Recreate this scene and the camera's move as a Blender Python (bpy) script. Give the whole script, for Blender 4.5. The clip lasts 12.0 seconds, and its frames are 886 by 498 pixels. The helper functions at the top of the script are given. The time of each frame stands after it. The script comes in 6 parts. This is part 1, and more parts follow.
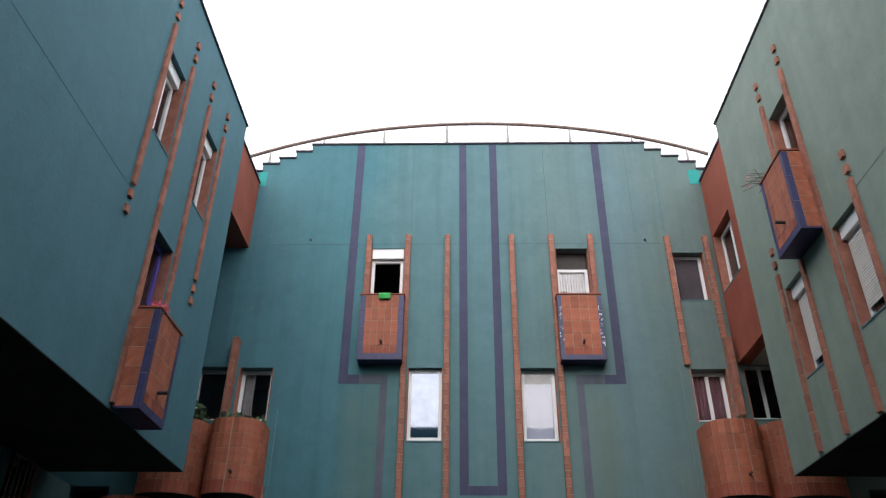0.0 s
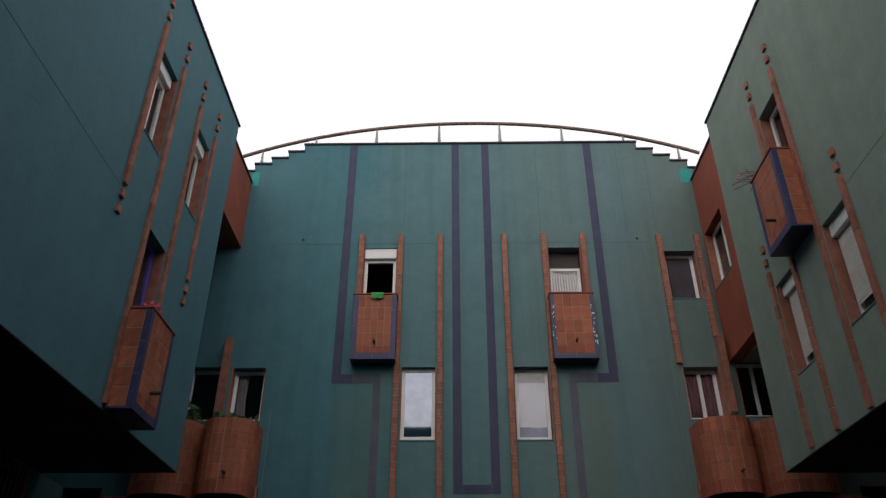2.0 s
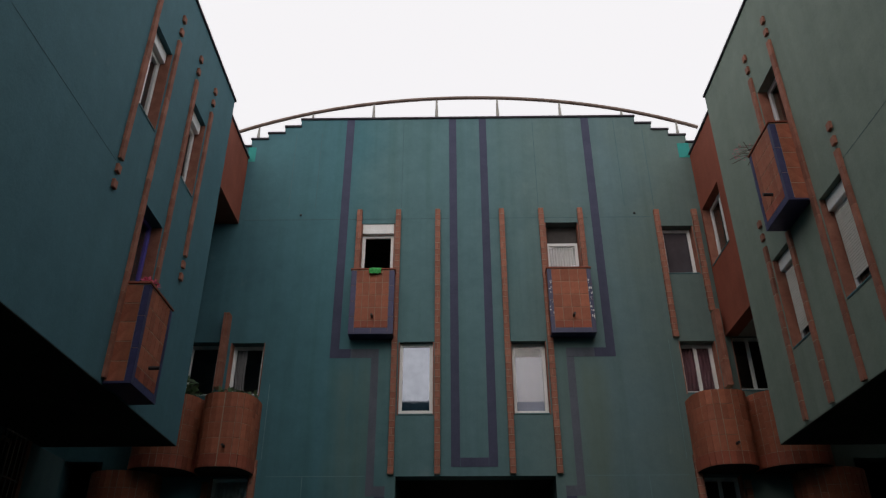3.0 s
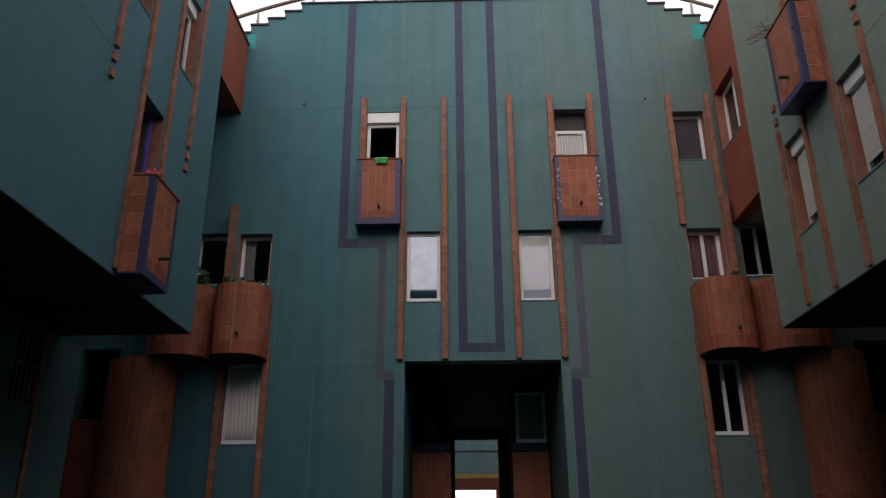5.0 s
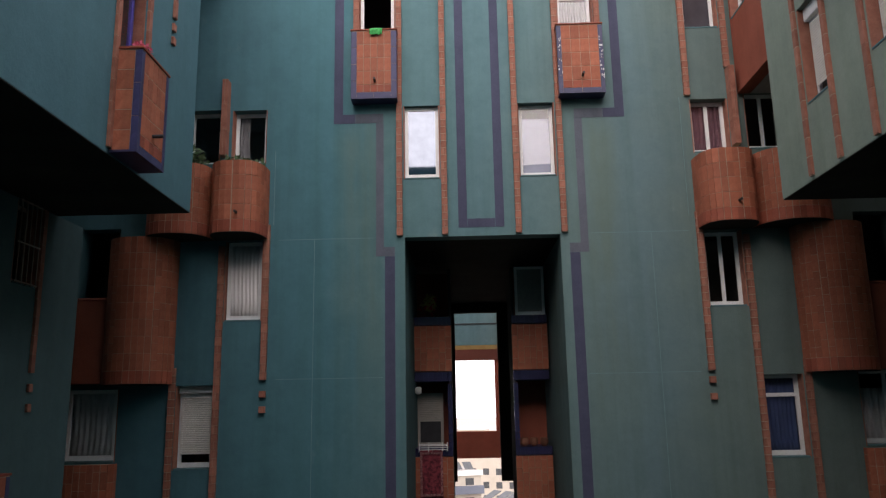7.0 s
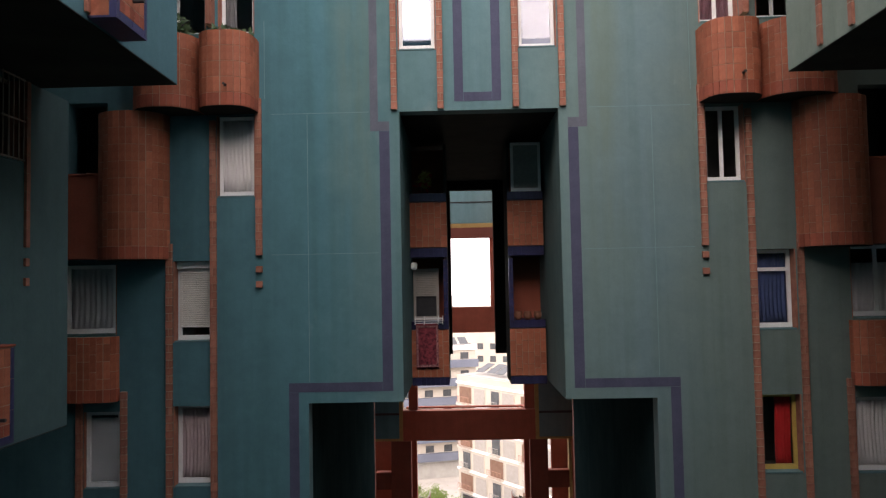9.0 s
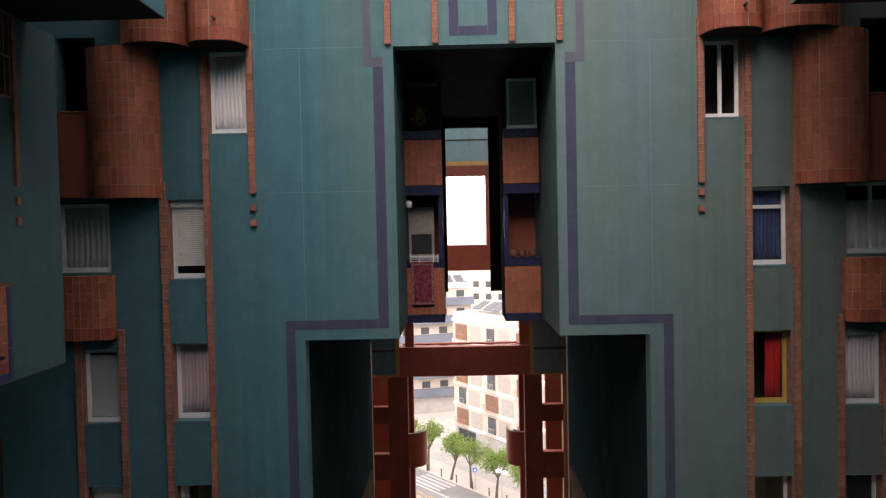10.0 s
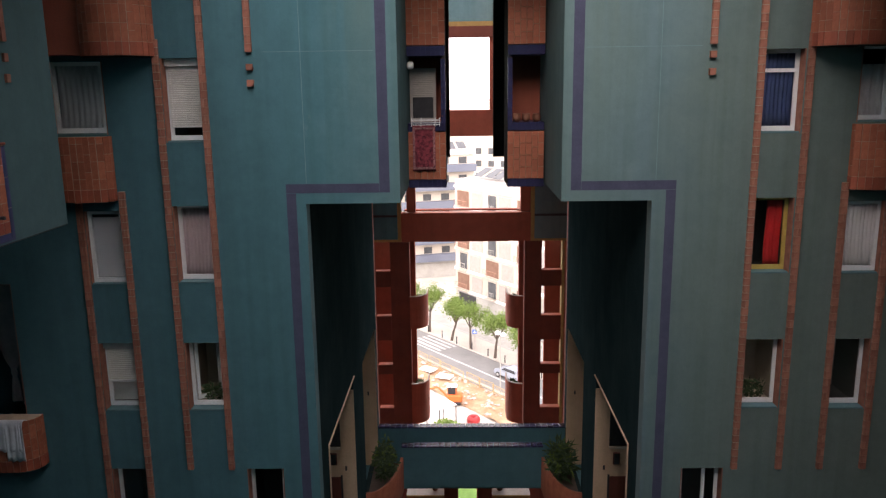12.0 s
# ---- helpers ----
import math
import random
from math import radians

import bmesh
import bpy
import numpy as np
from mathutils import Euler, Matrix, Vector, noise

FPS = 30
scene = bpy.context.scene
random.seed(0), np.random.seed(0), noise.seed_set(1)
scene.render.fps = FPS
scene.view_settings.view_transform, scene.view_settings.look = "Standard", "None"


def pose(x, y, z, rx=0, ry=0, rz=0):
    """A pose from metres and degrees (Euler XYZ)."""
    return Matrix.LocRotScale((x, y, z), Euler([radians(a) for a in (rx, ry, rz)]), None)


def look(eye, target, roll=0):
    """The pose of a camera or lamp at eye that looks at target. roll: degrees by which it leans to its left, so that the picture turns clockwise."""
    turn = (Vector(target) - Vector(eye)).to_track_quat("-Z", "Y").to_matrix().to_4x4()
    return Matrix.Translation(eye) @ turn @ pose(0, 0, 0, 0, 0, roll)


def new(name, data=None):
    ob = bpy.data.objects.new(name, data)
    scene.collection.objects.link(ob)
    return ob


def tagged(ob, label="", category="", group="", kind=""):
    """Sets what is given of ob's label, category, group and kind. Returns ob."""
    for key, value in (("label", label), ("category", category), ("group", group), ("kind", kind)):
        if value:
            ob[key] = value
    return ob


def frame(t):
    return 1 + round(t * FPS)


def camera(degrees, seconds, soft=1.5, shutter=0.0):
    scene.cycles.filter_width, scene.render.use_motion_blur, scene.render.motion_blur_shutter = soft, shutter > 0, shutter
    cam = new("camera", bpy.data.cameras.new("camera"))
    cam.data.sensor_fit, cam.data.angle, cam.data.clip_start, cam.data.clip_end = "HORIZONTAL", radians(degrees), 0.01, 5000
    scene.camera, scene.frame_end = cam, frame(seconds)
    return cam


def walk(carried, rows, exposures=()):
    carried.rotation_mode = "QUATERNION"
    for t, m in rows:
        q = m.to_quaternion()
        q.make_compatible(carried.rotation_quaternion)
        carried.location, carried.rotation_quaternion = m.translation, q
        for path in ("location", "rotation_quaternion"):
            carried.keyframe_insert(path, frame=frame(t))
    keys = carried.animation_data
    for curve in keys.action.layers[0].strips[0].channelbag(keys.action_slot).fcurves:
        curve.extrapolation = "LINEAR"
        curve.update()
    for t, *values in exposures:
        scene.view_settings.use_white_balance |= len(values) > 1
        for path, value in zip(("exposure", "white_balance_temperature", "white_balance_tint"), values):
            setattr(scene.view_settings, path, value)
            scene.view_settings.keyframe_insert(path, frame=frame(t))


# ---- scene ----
# A courtyard of painted flats, the camera tilts and drifts a little forward from the roofline down to the street.
cam = camera(60.33, 12.0, soft=1.3)
# seconds, place, yaw, pitch, roll
TURNS = [
    (0.0, -0.000, 0.000, 0.410, 1.25, 31.03, -0.57),
    (0.5, 0.015, -0.015, 0.386, 1.18, 31.53, -0.53),
    (1.0, 0.014, -0.016, 0.385, 1.09, 31.59, -0.45),
    (1.5, 0.015, -0.015, 0.390, 1.09, 31.43, -0.26),
    (2.0, -0.000, -0.006, 0.383, 0.90, 31.06, -0.09),
    (2.5, 0.017, -0.013, 0.386, 0.78, 30.34, -0.01),
    (3.0, 0.022, -0.004, 0.372, 0.87, 29.23, 0.07),
    (5.0, 0.027, 0.050, 0.374, 1.56, 21.01, 0.30),
    (5.5, 0.020, 0.084, 0.391, 1.65, 18.81, 0.55),
    (6.0, 0.004, 0.106, 0.377, 1.65, 15.97, 0.56),
    (6.5, -0.020, 0.131, 0.378, 1.57, 13.62, 0.74),
    (7.0, -0.024, 0.145, 0.373, 1.52, 11.82, 1.04),
    (9.0, -0.024, 0.253, 0.305, 1.19, 2.82, 1.09),
    (9.5, -0.026, 0.266, 0.306, 1.11, 0.84, 1.01),
    (10.0, -0.009, 0.281, 0.299, 0.88, -1.81, 1.21),
    (10.5, -0.009, 0.306, 0.275, 0.74, -4.04, 0.96),
    (11.0, -0.009, 0.328, 0.260, 0.80, -6.13, 0.98),
    (11.5, -0.019, 0.346, 0.253, 0.85, -8.24, 0.80),
    (12.0, 0.008, 0.378, 0.243, 1.10, -11.78, 0.76),
]
EXPOSURES = [(0.0, 0.31, 6500, 15), (0.5, 0.03, 6600, 15), (1.0, -0.31, 6650, 15), (1.5, -0.57, 6700, 15), (2.5, -0.96, 6900, 15), (3.2, -1.0, 6900, 15), (5.0, -0.66, 6950, 18), (5.5, -0.45, 6900, 19), (7.0, 0.27, 6950, 21), (9.5, 0.85, 7250, 24), (12.0, 1.2, 7150, 24)]
walk(cam, [(t, pose(x, y, z, 90 + p, r, w)) for t, x, y, z, w, p, r in TURNS], EXPOSURES)

# ---- light: an overcast sky over an open court ----
world = bpy.data.worlds.new("overcast_sky")
scene.world = world
world.use_nodes = True
wn = world.node_tree.nodes
wl = world.node_tree.links
sky = wn.new("ShaderNodeTexSky")
sky.sky_type = 'NISHITA'
sky.sun_disc = False
sky.sun_elevation = radians(34)
sky.sun_rotation = radians(200)
sky.dust_density = 4.0
cloud = wn.new("ShaderNodeMix")
cloud.data_type = 'RGBA'
cloud.inputs[0].default_value = 0.82
cloud.inputs[7].default_value = (21, 22, 23, 1)
wl.new(sky.outputs[0], cloud.inputs[6])
wl.new(cloud.outputs[2], wn["Background"].inputs[0])
wn["Background"].inputs[1].default_value = 0.1
sun = new("sun", bpy.data.lights.new("sun", 'SUN'))
sun.data.energy = 0.95
sun.data.angle = radians(40)
sun.data.color = (1.0, 0.96, 0.9)
sun.matrix_world = look((0, 0, 40), (1.5, 14, 30.5))


# ---- materials ----
def ramp(nt, fac, stops):
    r = nt.nodes.new("ShaderNodeValToRGB")
    e = r.color_ramp.elements
    e[0].position, e[0].color = stops[0][0], (*stops[0][1], 1)
    e[1].position, e[1].color = stops[-1][0], (*stops[-1][1], 1)
    for p, c in stops[1:-1]:
        n = e.new(p)
        n.color = (*c, 1)
    nt.links.new(fac, r.inputs[0])
    return r.outputs[0]


def noise_tex(nt, scale, detail=4, stretch=(1, 1, 1), rough=0.6):
    tc = nt.nodes.new("ShaderNodeTexCoord")
    mp = nt.nodes.new("ShaderNodeMapping")
    mp.inputs["Scale"].default_value = stretch
    nt.links.new(tc.outputs["Object"], mp.inputs[0])
    n = nt.nodes.new("ShaderNodeTexNoise")
    n.inputs["Scale"].default_value, n.inputs["Detail"].default_value = scale, detail
    n.inputs["Roughness"].default_value = rough
    nt.links.new(mp.outputs[0], n.inputs[0])
    return n.outputs[0]


def mixc(nt, kind, a, b, fac):
    m = nt.nodes.new("ShaderNodeMix")
    m.data_type, m.blend_type = 'RGBA', kind
    for i, v in ((0, fac), (6, a), (7, b)):
        if isinstance(v, (int, float)):
            m.inputs[i].default_value = v
        elif isinstance(v, tuple):
            m.inputs[i].default_value = (*v, 1)
        else:
            nt.links.new(v, m.inputs[i])
    return m.outputs[2]


def surface(name, dark, light, scale=1.5, fine=40, rough=0.85, bump=0.15, streak=0.0, vary=0.0, metal=0.0, spec=0.35):
    """A worn surface: two scales of tone, fine relief, optional rain streaks and piece-to-piece variation."""
    m = bpy.data.materials.new(name)
    m.use_nodes = True
    nt = m.node_tree
    b = nt.nodes["Principled BSDF"]
    col = ramp(nt, noise_tex(nt, scale, 6), [(0.3, dark), (0.7, light)])
    grain = ramp(nt, noise_tex(nt, fine, 3), [(0.3, (0.82, 0.82, 0.82)), (0.7, (1.12, 1.12, 1.12))])
    col = mixc(nt, 'MULTIPLY', col, grain, 0.7)
    if streak:
        s = ramp(nt, noise_tex(nt, 1.6, 5, (2.2, 2.2, 0.12)), [(0.42, (1, 1, 1)), (0.75, (0.62, 0.66, 0.62))])
        col = mixc(nt, 'MULTIPLY', col, s, streak)
    if vary:
        oi = nt.nodes.new("ShaderNodeObjectInfo")
        v = ramp(nt, oi.outputs["Random"], [(0.0, (0.62, 0.58, 0.55)), (0.5, (1, 1, 1)), (0.85, (1.15, 1.1, 1.05)), (1.0, (1.45, 1.5, 1.5))])
        col = mixc(nt, 'MULTIPLY', col, v, vary)
    nt.links.new(col, b.inputs["Base Color"])
    b.inputs["Roughness"].default_value, b.inputs["Metallic"].default_value = rough, metal
    b.inputs["Specular IOR Level"].default_value = spec
    if bump:
        bp = nt.nodes.new("ShaderNodeBump")
        bp.inputs["Strength"].default_value, bp.inputs["Distance"].default_value = bump, 0.01
        nt.links.new(noise_tex(nt, fine * 0.5, 5), bp.inputs["Height"])
        nt.links.new(bp.outputs[0], b.inputs["Normal"])
    return m


def facade_paint(name, stops, streak=0.5, algae=False):
    """Painted render whose hue drifts across the wall, with rain streaks and blotches."""
    m = bpy.data.materials.new(name)
    m.use_nodes = True
    nt = m.node_tree
    b = nt.nodes["Principled BSDF"]
    tc = nt.nodes.new("ShaderNodeTexCoord")
    sx = nt.nodes.new("ShaderNodeSeparateXYZ")
    nt.links.new(tc.outputs["Object"], sx.inputs[0])
    mr = nt.nodes.new("ShaderNodeMapRange")
    mr.inputs["From Min"].default_value, mr.inputs["From Max"].default_value = -8.0, 9.0
    nt.links.new(sx.outputs[0], mr.inputs[0])
    ad = nt.nodes.new("ShaderNodeMath")
    ad.operation = 'MULTIPLY_ADD'
    ad.inputs[1].default_value = 0.12
    nt.links.new(noise_tex(nt, 0.55, 5), ad.inputs[0])
    nt.links.new(mr.outputs[0], ad.inputs[2])
    sb = nt.nodes.new("ShaderNodeMath")
    sb.operation = 'SUBTRACT'
    sb.inputs[1].default_value = 0.06
    nt.links.new(ad.outputs[0], sb.inputs[0])
    col = ramp(nt, sb.outputs[0], stops)
    blot = ramp(nt, noise_tex(nt, 2.2, 7, rough=0.7), [(0.3, (0.86, 0.88, 0.89)), (0.7, (1.11, 1.1, 1.09))])
    col = mixc(nt, 'MULTIPLY', col, blot, 0.8)
    patch = ramp(nt, noise_tex(nt, 7.5, 6, rough=0.75), [(0.35, (0.9, 0.91, 0.92)), (0.68, (1.1, 1.09, 1.07))])
    col = mixc(nt, 'MULTIPLY', col, patch, 0.45)
    pale = ramp(nt, noise_tex(nt, 1.7, 5, (1, 1, 0.6)), [(0.66, (0, 0, 0)), (0.8, (0.3, 0.3, 0.3))])
    col = mixc(nt, 'MIX', col, (0.24, 0.31, 0.3), pale)
    if algae:
        # olive damp stains in two soft columns under the balconies
        def calc(op, *vals):
            n = nt.nodes.new("ShaderNodeMath")
            n.operation = op
            for i, v in enumerate(vals):
                if isinstance(v, (int, float)):
                    n.inputs[i].default_value = v
                else:
                    nt.links.new(v, n.inputs[i])
            return n.outputs[0]

        off = calc('ABSOLUTE', calc('SUBTRACT', calc('ABSOLUTE', calc('SUBTRACT', sx.outputs[0], 0.4)), 2.3))
        near = nt.nodes.new("ShaderNodeMapRange")
        near.interpolation_type = 'SMOOTHSTEP'
        for i, v in ((1, 0.7), (2, 0.05)):
            near.inputs[i].default_value = v
        nt.links.new(off, near.inputs[0])
        low = nt.nodes.new("ShaderNodeMapRange")
        low.interpolation_type = 'SMOOTHSTEP'
        for i, v in ((1, 6.3), (2, 5.4)):
            low.inputs[i].default_value = v
        nt.links.new(sx.outputs[2], low.inputs[0])
        high = nt.nodes.new("ShaderNodeMapRange")
        high.interpolation_type = 'SMOOTHSTEP'
        for i, v in ((1, -1.0), (2, 2.5)):
            high.inputs[i].default_value = v
        nt.links.new(sx.outputs[2], high.inputs[0])
        rag = nt.nodes.new("ShaderNodeMapRange")
        for i, v in ((1, 0.3), (2, 0.62)):
            rag.inputs[i].default_value = v
        nt.links.new(noise_tex(nt, 1.1, 6, (2.5, 2.5, 0.3)), rag.inputs[0])
        fac = calc('MULTIPLY', calc('MULTIPLY', near.outputs[0], low.outputs[0]), calc('MULTIPLY', high.outputs[0], rag.outputs[0]))
        col = mixc(nt, 'MIX', col, (0.12, 0.155, 0.1), calc('MULTIPLY', fac, 0.42))
    grain = ramp(nt, noise_tex(nt, 60, 3), [(0.3, (0.9, 0.9, 0.9)), (0.7, (1.08, 1.08, 1.08))])
    col = mixc(nt, 'MULTIPLY', col, grain, 0.8)
    s = ramp(nt, noise_tex(nt, 1.3, 6, (3.0, 3.0, 0.1)), [(0.45, (1, 1, 1)), (0.78, (0.68, 0.73, 0.66))])
    col = mixc(nt, 'MULTIPLY', col, s, streak)
    nt.links.new(col, b.inputs["Base Color"])
    b.inputs["Roughness"].default_value = 0.8
    b.inputs["Specular IOR Level"].default_value = 0.3
    bp = nt.nodes.new("ShaderNodeBump")
    bp.inputs["Strength"].default_value, bp.inputs["Distance"].default_value = 0.22, 0.015
    nt.links.new(noise_tex(nt, 14, 7), bp.inputs["Height"])
    nt.links.new(bp.outputs[0], b.inputs["Normal"])
    return m


TEAL = facade_paint("teal_facade_paint", [(0.0, (0.058, 0.145, 0.165)), (0.2, (0.06, 0.16, 0.188)), (0.33, (0.062, 0.178, 0.208)), (0.4, (0.095, 0.195, 0.21)), (0.5, (0.1, 0.195, 0.215)), (0.6, (0.125, 0.2, 0.2)), (0.67, (0.118, 0.195, 0.212)), (0.74, (0.122, 0.18, 0.172)), (1.0, (0.135, 0.165, 0.145))], 0.6, True)
TEAL_SIDE = facade_paint("blue_teal_side_paint", [(0.0, (0.06, 0.16, 0.195)), (1.0, (0.07, 0.175, 0.205))], 0.25)
# greyer copy of the side paint, darkened for the shade below the overhang
TEAL_LOW = facade_paint("shade_dulled_green_side_paint", [(0.0, (0.062, 0.12, 0.128)), (1.0, (0.07, 0.13, 0.135))], 0.4)
SAGE_SIDE = facade_paint("sage_side_paint", [(0.0, (0.19, 0.235, 0.2)), (1.0, (0.2, 0.25, 0.21))], 0.35)
TURQ = surface("fresh_turquoise_paint", (0.02, 0.26, 0.24), (0.03, 0.3, 0.27), bump=0.05)
PURPLE = surface("purple_band_paint", (0.055, 0.06, 0.105), (0.075, 0.08, 0.135), 2.5, 50, streak=0.4)
FADED = surface("faded_purple_band_paint", (0.095, 0.11, 0.14), (0.125, 0.135, 0.17), 2.5, 50, streak=0.6)
BRICK = surface("terracotta_brick", (0.25, 0.096, 0.066), (0.365, 0.155, 0.108), 6, 60, 0.85, 0.3, vary=0.5)
TILE = surface("terracotta_tile", (0.3, 0.083, 0.045), (0.42, 0.135, 0.075), 5, 50, 0.7, 0.15, streak=0.6, vary=0.5)
EDGE_TILE = surface("red_edge_tile", (0.27, 0.065, 0.038), (0.34, 0.09, 0.052), 5, 50, 0.7, 0.15, vary=0.6)
MORTAR = surface("grey_mortar", (0.31, 0.21, 0.15), (0.41, 0.3, 0.22), 8, 70, 0.95, 0.3)
BLUE_TILE = surface("navy_glazed_tile", (0.034, 0.035, 0.098), (0.052, 0.051, 0.13), 5, 30, 0.45, 0.05, vary=0.3, spec=0.3)
COPING_TILE = surface("glossy_navy_coping_tile", (0.02, 0.02, 0.06), (0.035, 0.034, 0.085), 5, 30, 0.16, 0.03, vary=0.4, spec=0.5)
BLUE_WORN = surface("chipped_navy_tile", (0.034, 0.035, 0.09), (0.05, 0.05, 0.12), 5, 30, 0.4, 0.05, vary=0.3)
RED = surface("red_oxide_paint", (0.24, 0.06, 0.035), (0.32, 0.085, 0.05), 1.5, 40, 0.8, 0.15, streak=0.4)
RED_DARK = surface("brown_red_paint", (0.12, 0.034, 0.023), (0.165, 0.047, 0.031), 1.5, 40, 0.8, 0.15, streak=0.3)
YELLOW = surface("ochre_trim_paint", (0.27, 0.18, 0.06), (0.34, 0.235, 0.085), 4, 50, 0.8, 0.05)
WHITE = surface("white_window_paint", (0.78, 0.78, 0.77), (0.86, 0.86, 0.85), 4, 60, 0.5, 0.03)
BEIGE = surface("beige_render", (0.55, 0.47, 0.37), (0.66, 0.57, 0.46), 1.5, 40, 0.85, 0.15, streak=0.3)
# darkness of unlit rooms and loggias, put into the plaster colour
DARKROOM = surface("shade_dark_room_plaster", (0.06, 0.055, 0.055), (0.095, 0.085, 0.08), 2, 40, 0.9, 0.0)
CURTAIN = surface("white_net_curtain", (0.76, 0.74, 0.75), (0.86, 0.84, 0.84), 4, 90, 0.9, 0.1)
PINK = surface("pinkish_curtain", (0.58, 0.46, 0.48), (0.7, 0.57, 0.58), 4, 90, 0.9, 0.1)
BROWNC = surface("plum_curtain", (0.12, 0.06, 0.08), (0.18, 0.09, 0.11), 4, 90, 0.9, 0.1)
BLUEC = surface("navy_curtain", (0.03, 0.05, 0.13), (0.05, 0.08, 0.2), 4, 90, 0.9, 0.1)
REDC = surface("scarlet_curtain", (0.45, 0.015, 0.02), (0.6, 0.03, 0.03), 6, 90, 0.9, 0.1)
SHUTTER = surface("cream_roller_shutter", (0.68, 0.65, 0.6), (0.78, 0.75, 0.7), 4, 90, 0.6, 0.05)
BLACK = surface("dark_metal", (0.02, 0.02, 0.022), (0.035, 0.035, 0.04), 5, 60, 0.5, 0.05)
COPING = surface("dark_coping", (0.035, 0.03, 0.04), (0.06, 0.05, 0.065), 3, 60, 0.7, 0.1)
RAILM = surface("rusty_grey_steel", (0.16, 0.11, 0.09), (0.26, 0.19, 0.16), 3, 60, 0.55, 0.1, metal=0.3)
CONCRETE = surface("grey_concrete", (0.3, 0.29, 0.27), (0.4, 0.39, 0.36), 0.6, 20, 0.9, 0.2)
ASPHALT = surface("asphalt", (0.15, 0.147, 0.143), (0.2, 0.195, 0.19), 0.4, 20, 0.9, 0.1)
PAVING = surface("pale_paving", (0.4, 0.36, 0.32), (0.5, 0.46, 0.41), 0.3, 8, 0.9, 0.1)
SOIL = surface("orange_soil", (0.28, 0.155, 0.085), (0.42, 0.28, 0.18), 0.5, 4, 0.95, 0.4)
CREAM = surface("cream_wall_paint", (0.45, 0.4, 0.335), (0.53, 0.475, 0.405), 0.3, 10, 0.85, 0.05)
BLUEG = surface("blue_grey_wall_paint", (0.115, 0.13, 0.17), (0.15, 0.165, 0.205), 0.3, 10, 0.8, 0.05)
LEAF = surface("leaf_green", (0.085, 0.15, 0.025), (0.17, 0.24, 0.05), 2.5, 12, 0.7, 0.0)
LEAF_DARK = surface("dark_leaf_green", (0.035, 0.07, 0.03), (0.07, 0.12, 0.05), 4, 30, 0.6, 0.0)
BARK = surface("grey_brown_bark", (0.08, 0.06, 0.05), (0.14, 0.11, 0.09), 3, 20, 0.95, 0.4)
GRASS = surface("lawn_green", (0.06, 0.13, 0.02), (0.1, 0.19, 0.04), 1, 20, 0.9, 0.2)
ORANGE = surface("orange_machine_paint", (0.6, 0.12, 0.03), (0.7, 0.16, 0.04), 3, 40, 0.45, 0.0)
CARPAINT = surface("grey_blue_car_paint", (0.28, 0.31, 0.36), (0.34, 0.37, 0.42), 3, 40, 0.25, 0.0)
RUG = surface("dark_red_patterned_rug", (0.035, 0.005, 0.013), (0.34, 0.06, 0.08), 16, 60, 0.95, 0.2)
RUG_EDGE = surface("pale_flecked_rug_border", (0.06, 0.01, 0.02), (0.5, 0.24, 0.24), 30, 70, 0.95, 0.2)
GREENCLOTH = surface("bright_green_cloth", (0.03, 0.3, 0.07), (0.06, 0.4, 0.11), 8, 60, 0.9, 0.2)
FLOWER = surface("pink_petals", (0.6, 0.08, 0.16), (0.75, 0.16, 0.25), 30, 60, 0.8, 0.0)
VIOLET = surface("violet_window_paint", (0.1, 0.08, 0.4), (0.14, 0.12, 0.5), 5, 60, 0.5, 0.0)
YFRAME = surface("mustard_window_paint", (0.45, 0.32, 0.08), (0.55, 0.4, 0.12), 5, 60, 0.5, 0.0)
LINEN = surface("white_laundry", (0.6, 0.6, 0.64), (0.72, 0.72, 0.76), 6, 60, 0.9, 0.1)
# room light is put into this paler beige; no lamp stands inside
ROOM_WARM = surface("lit_toned_beige_room_wall", (0.5, 0.42, 0.32), (0.6, 0.51, 0.4), 2, 40, 0.9, 0.0)

GALLERY = surface("warm_beige_render", (0.62, 0.43, 0.29), (0.74, 0.53, 0.37), 1.5, 40, 0.85, 0.15, streak=0.3)
# the passage walls' shade is put into this near-black green
PASSAGE = surface("shaded_green_passage_paint", (0.018, 0.037, 0.041), (0.031, 0.055, 0.059), 0.8, 30, 0.95, 0.15, streak=0.5, spec=0.0)
# shade of the high opening, put into a near-black render colour
SHADE = surface("shade_toned_passage_render", (0.018, 0.018, 0.017), (0.034, 0.033, 0.031), 1.2, 30, 0.95, 0.1, streak=0.5, spec=0.1)
# shade under the overhangs is put into this dark soffit colour
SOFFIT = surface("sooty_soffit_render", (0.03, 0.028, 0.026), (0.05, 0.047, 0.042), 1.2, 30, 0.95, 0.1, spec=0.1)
BEIGE_TARP = surface("white_canopy_cloth", (0.66, 0.66, 0.64), (0.74, 0.74, 0.72), 2, 30, 0.8, 0.0)
SIGN_BLUE = surface("blue_sign_paint", (0.03, 0.12, 0.5), (0.04, 0.15, 0.56), 5, 50, 0.4, 0.0)
PANEL = surface("solar_panel_glass", (0.05, 0.053, 0.06), (0.08, 0.085, 0.09), 2, 20, 0.45, 0.0)
GLOSSD = surface("far_window_glass", (0.05, 0.055, 0.06), (0.09, 0.095, 0.1), 1, 20, 0.2, 0.0)
CLAY = surface("clay_pot", (0.15, 0.06, 0.038), (0.22, 0.09, 0.055), 8, 50, 0.85, 0.1)
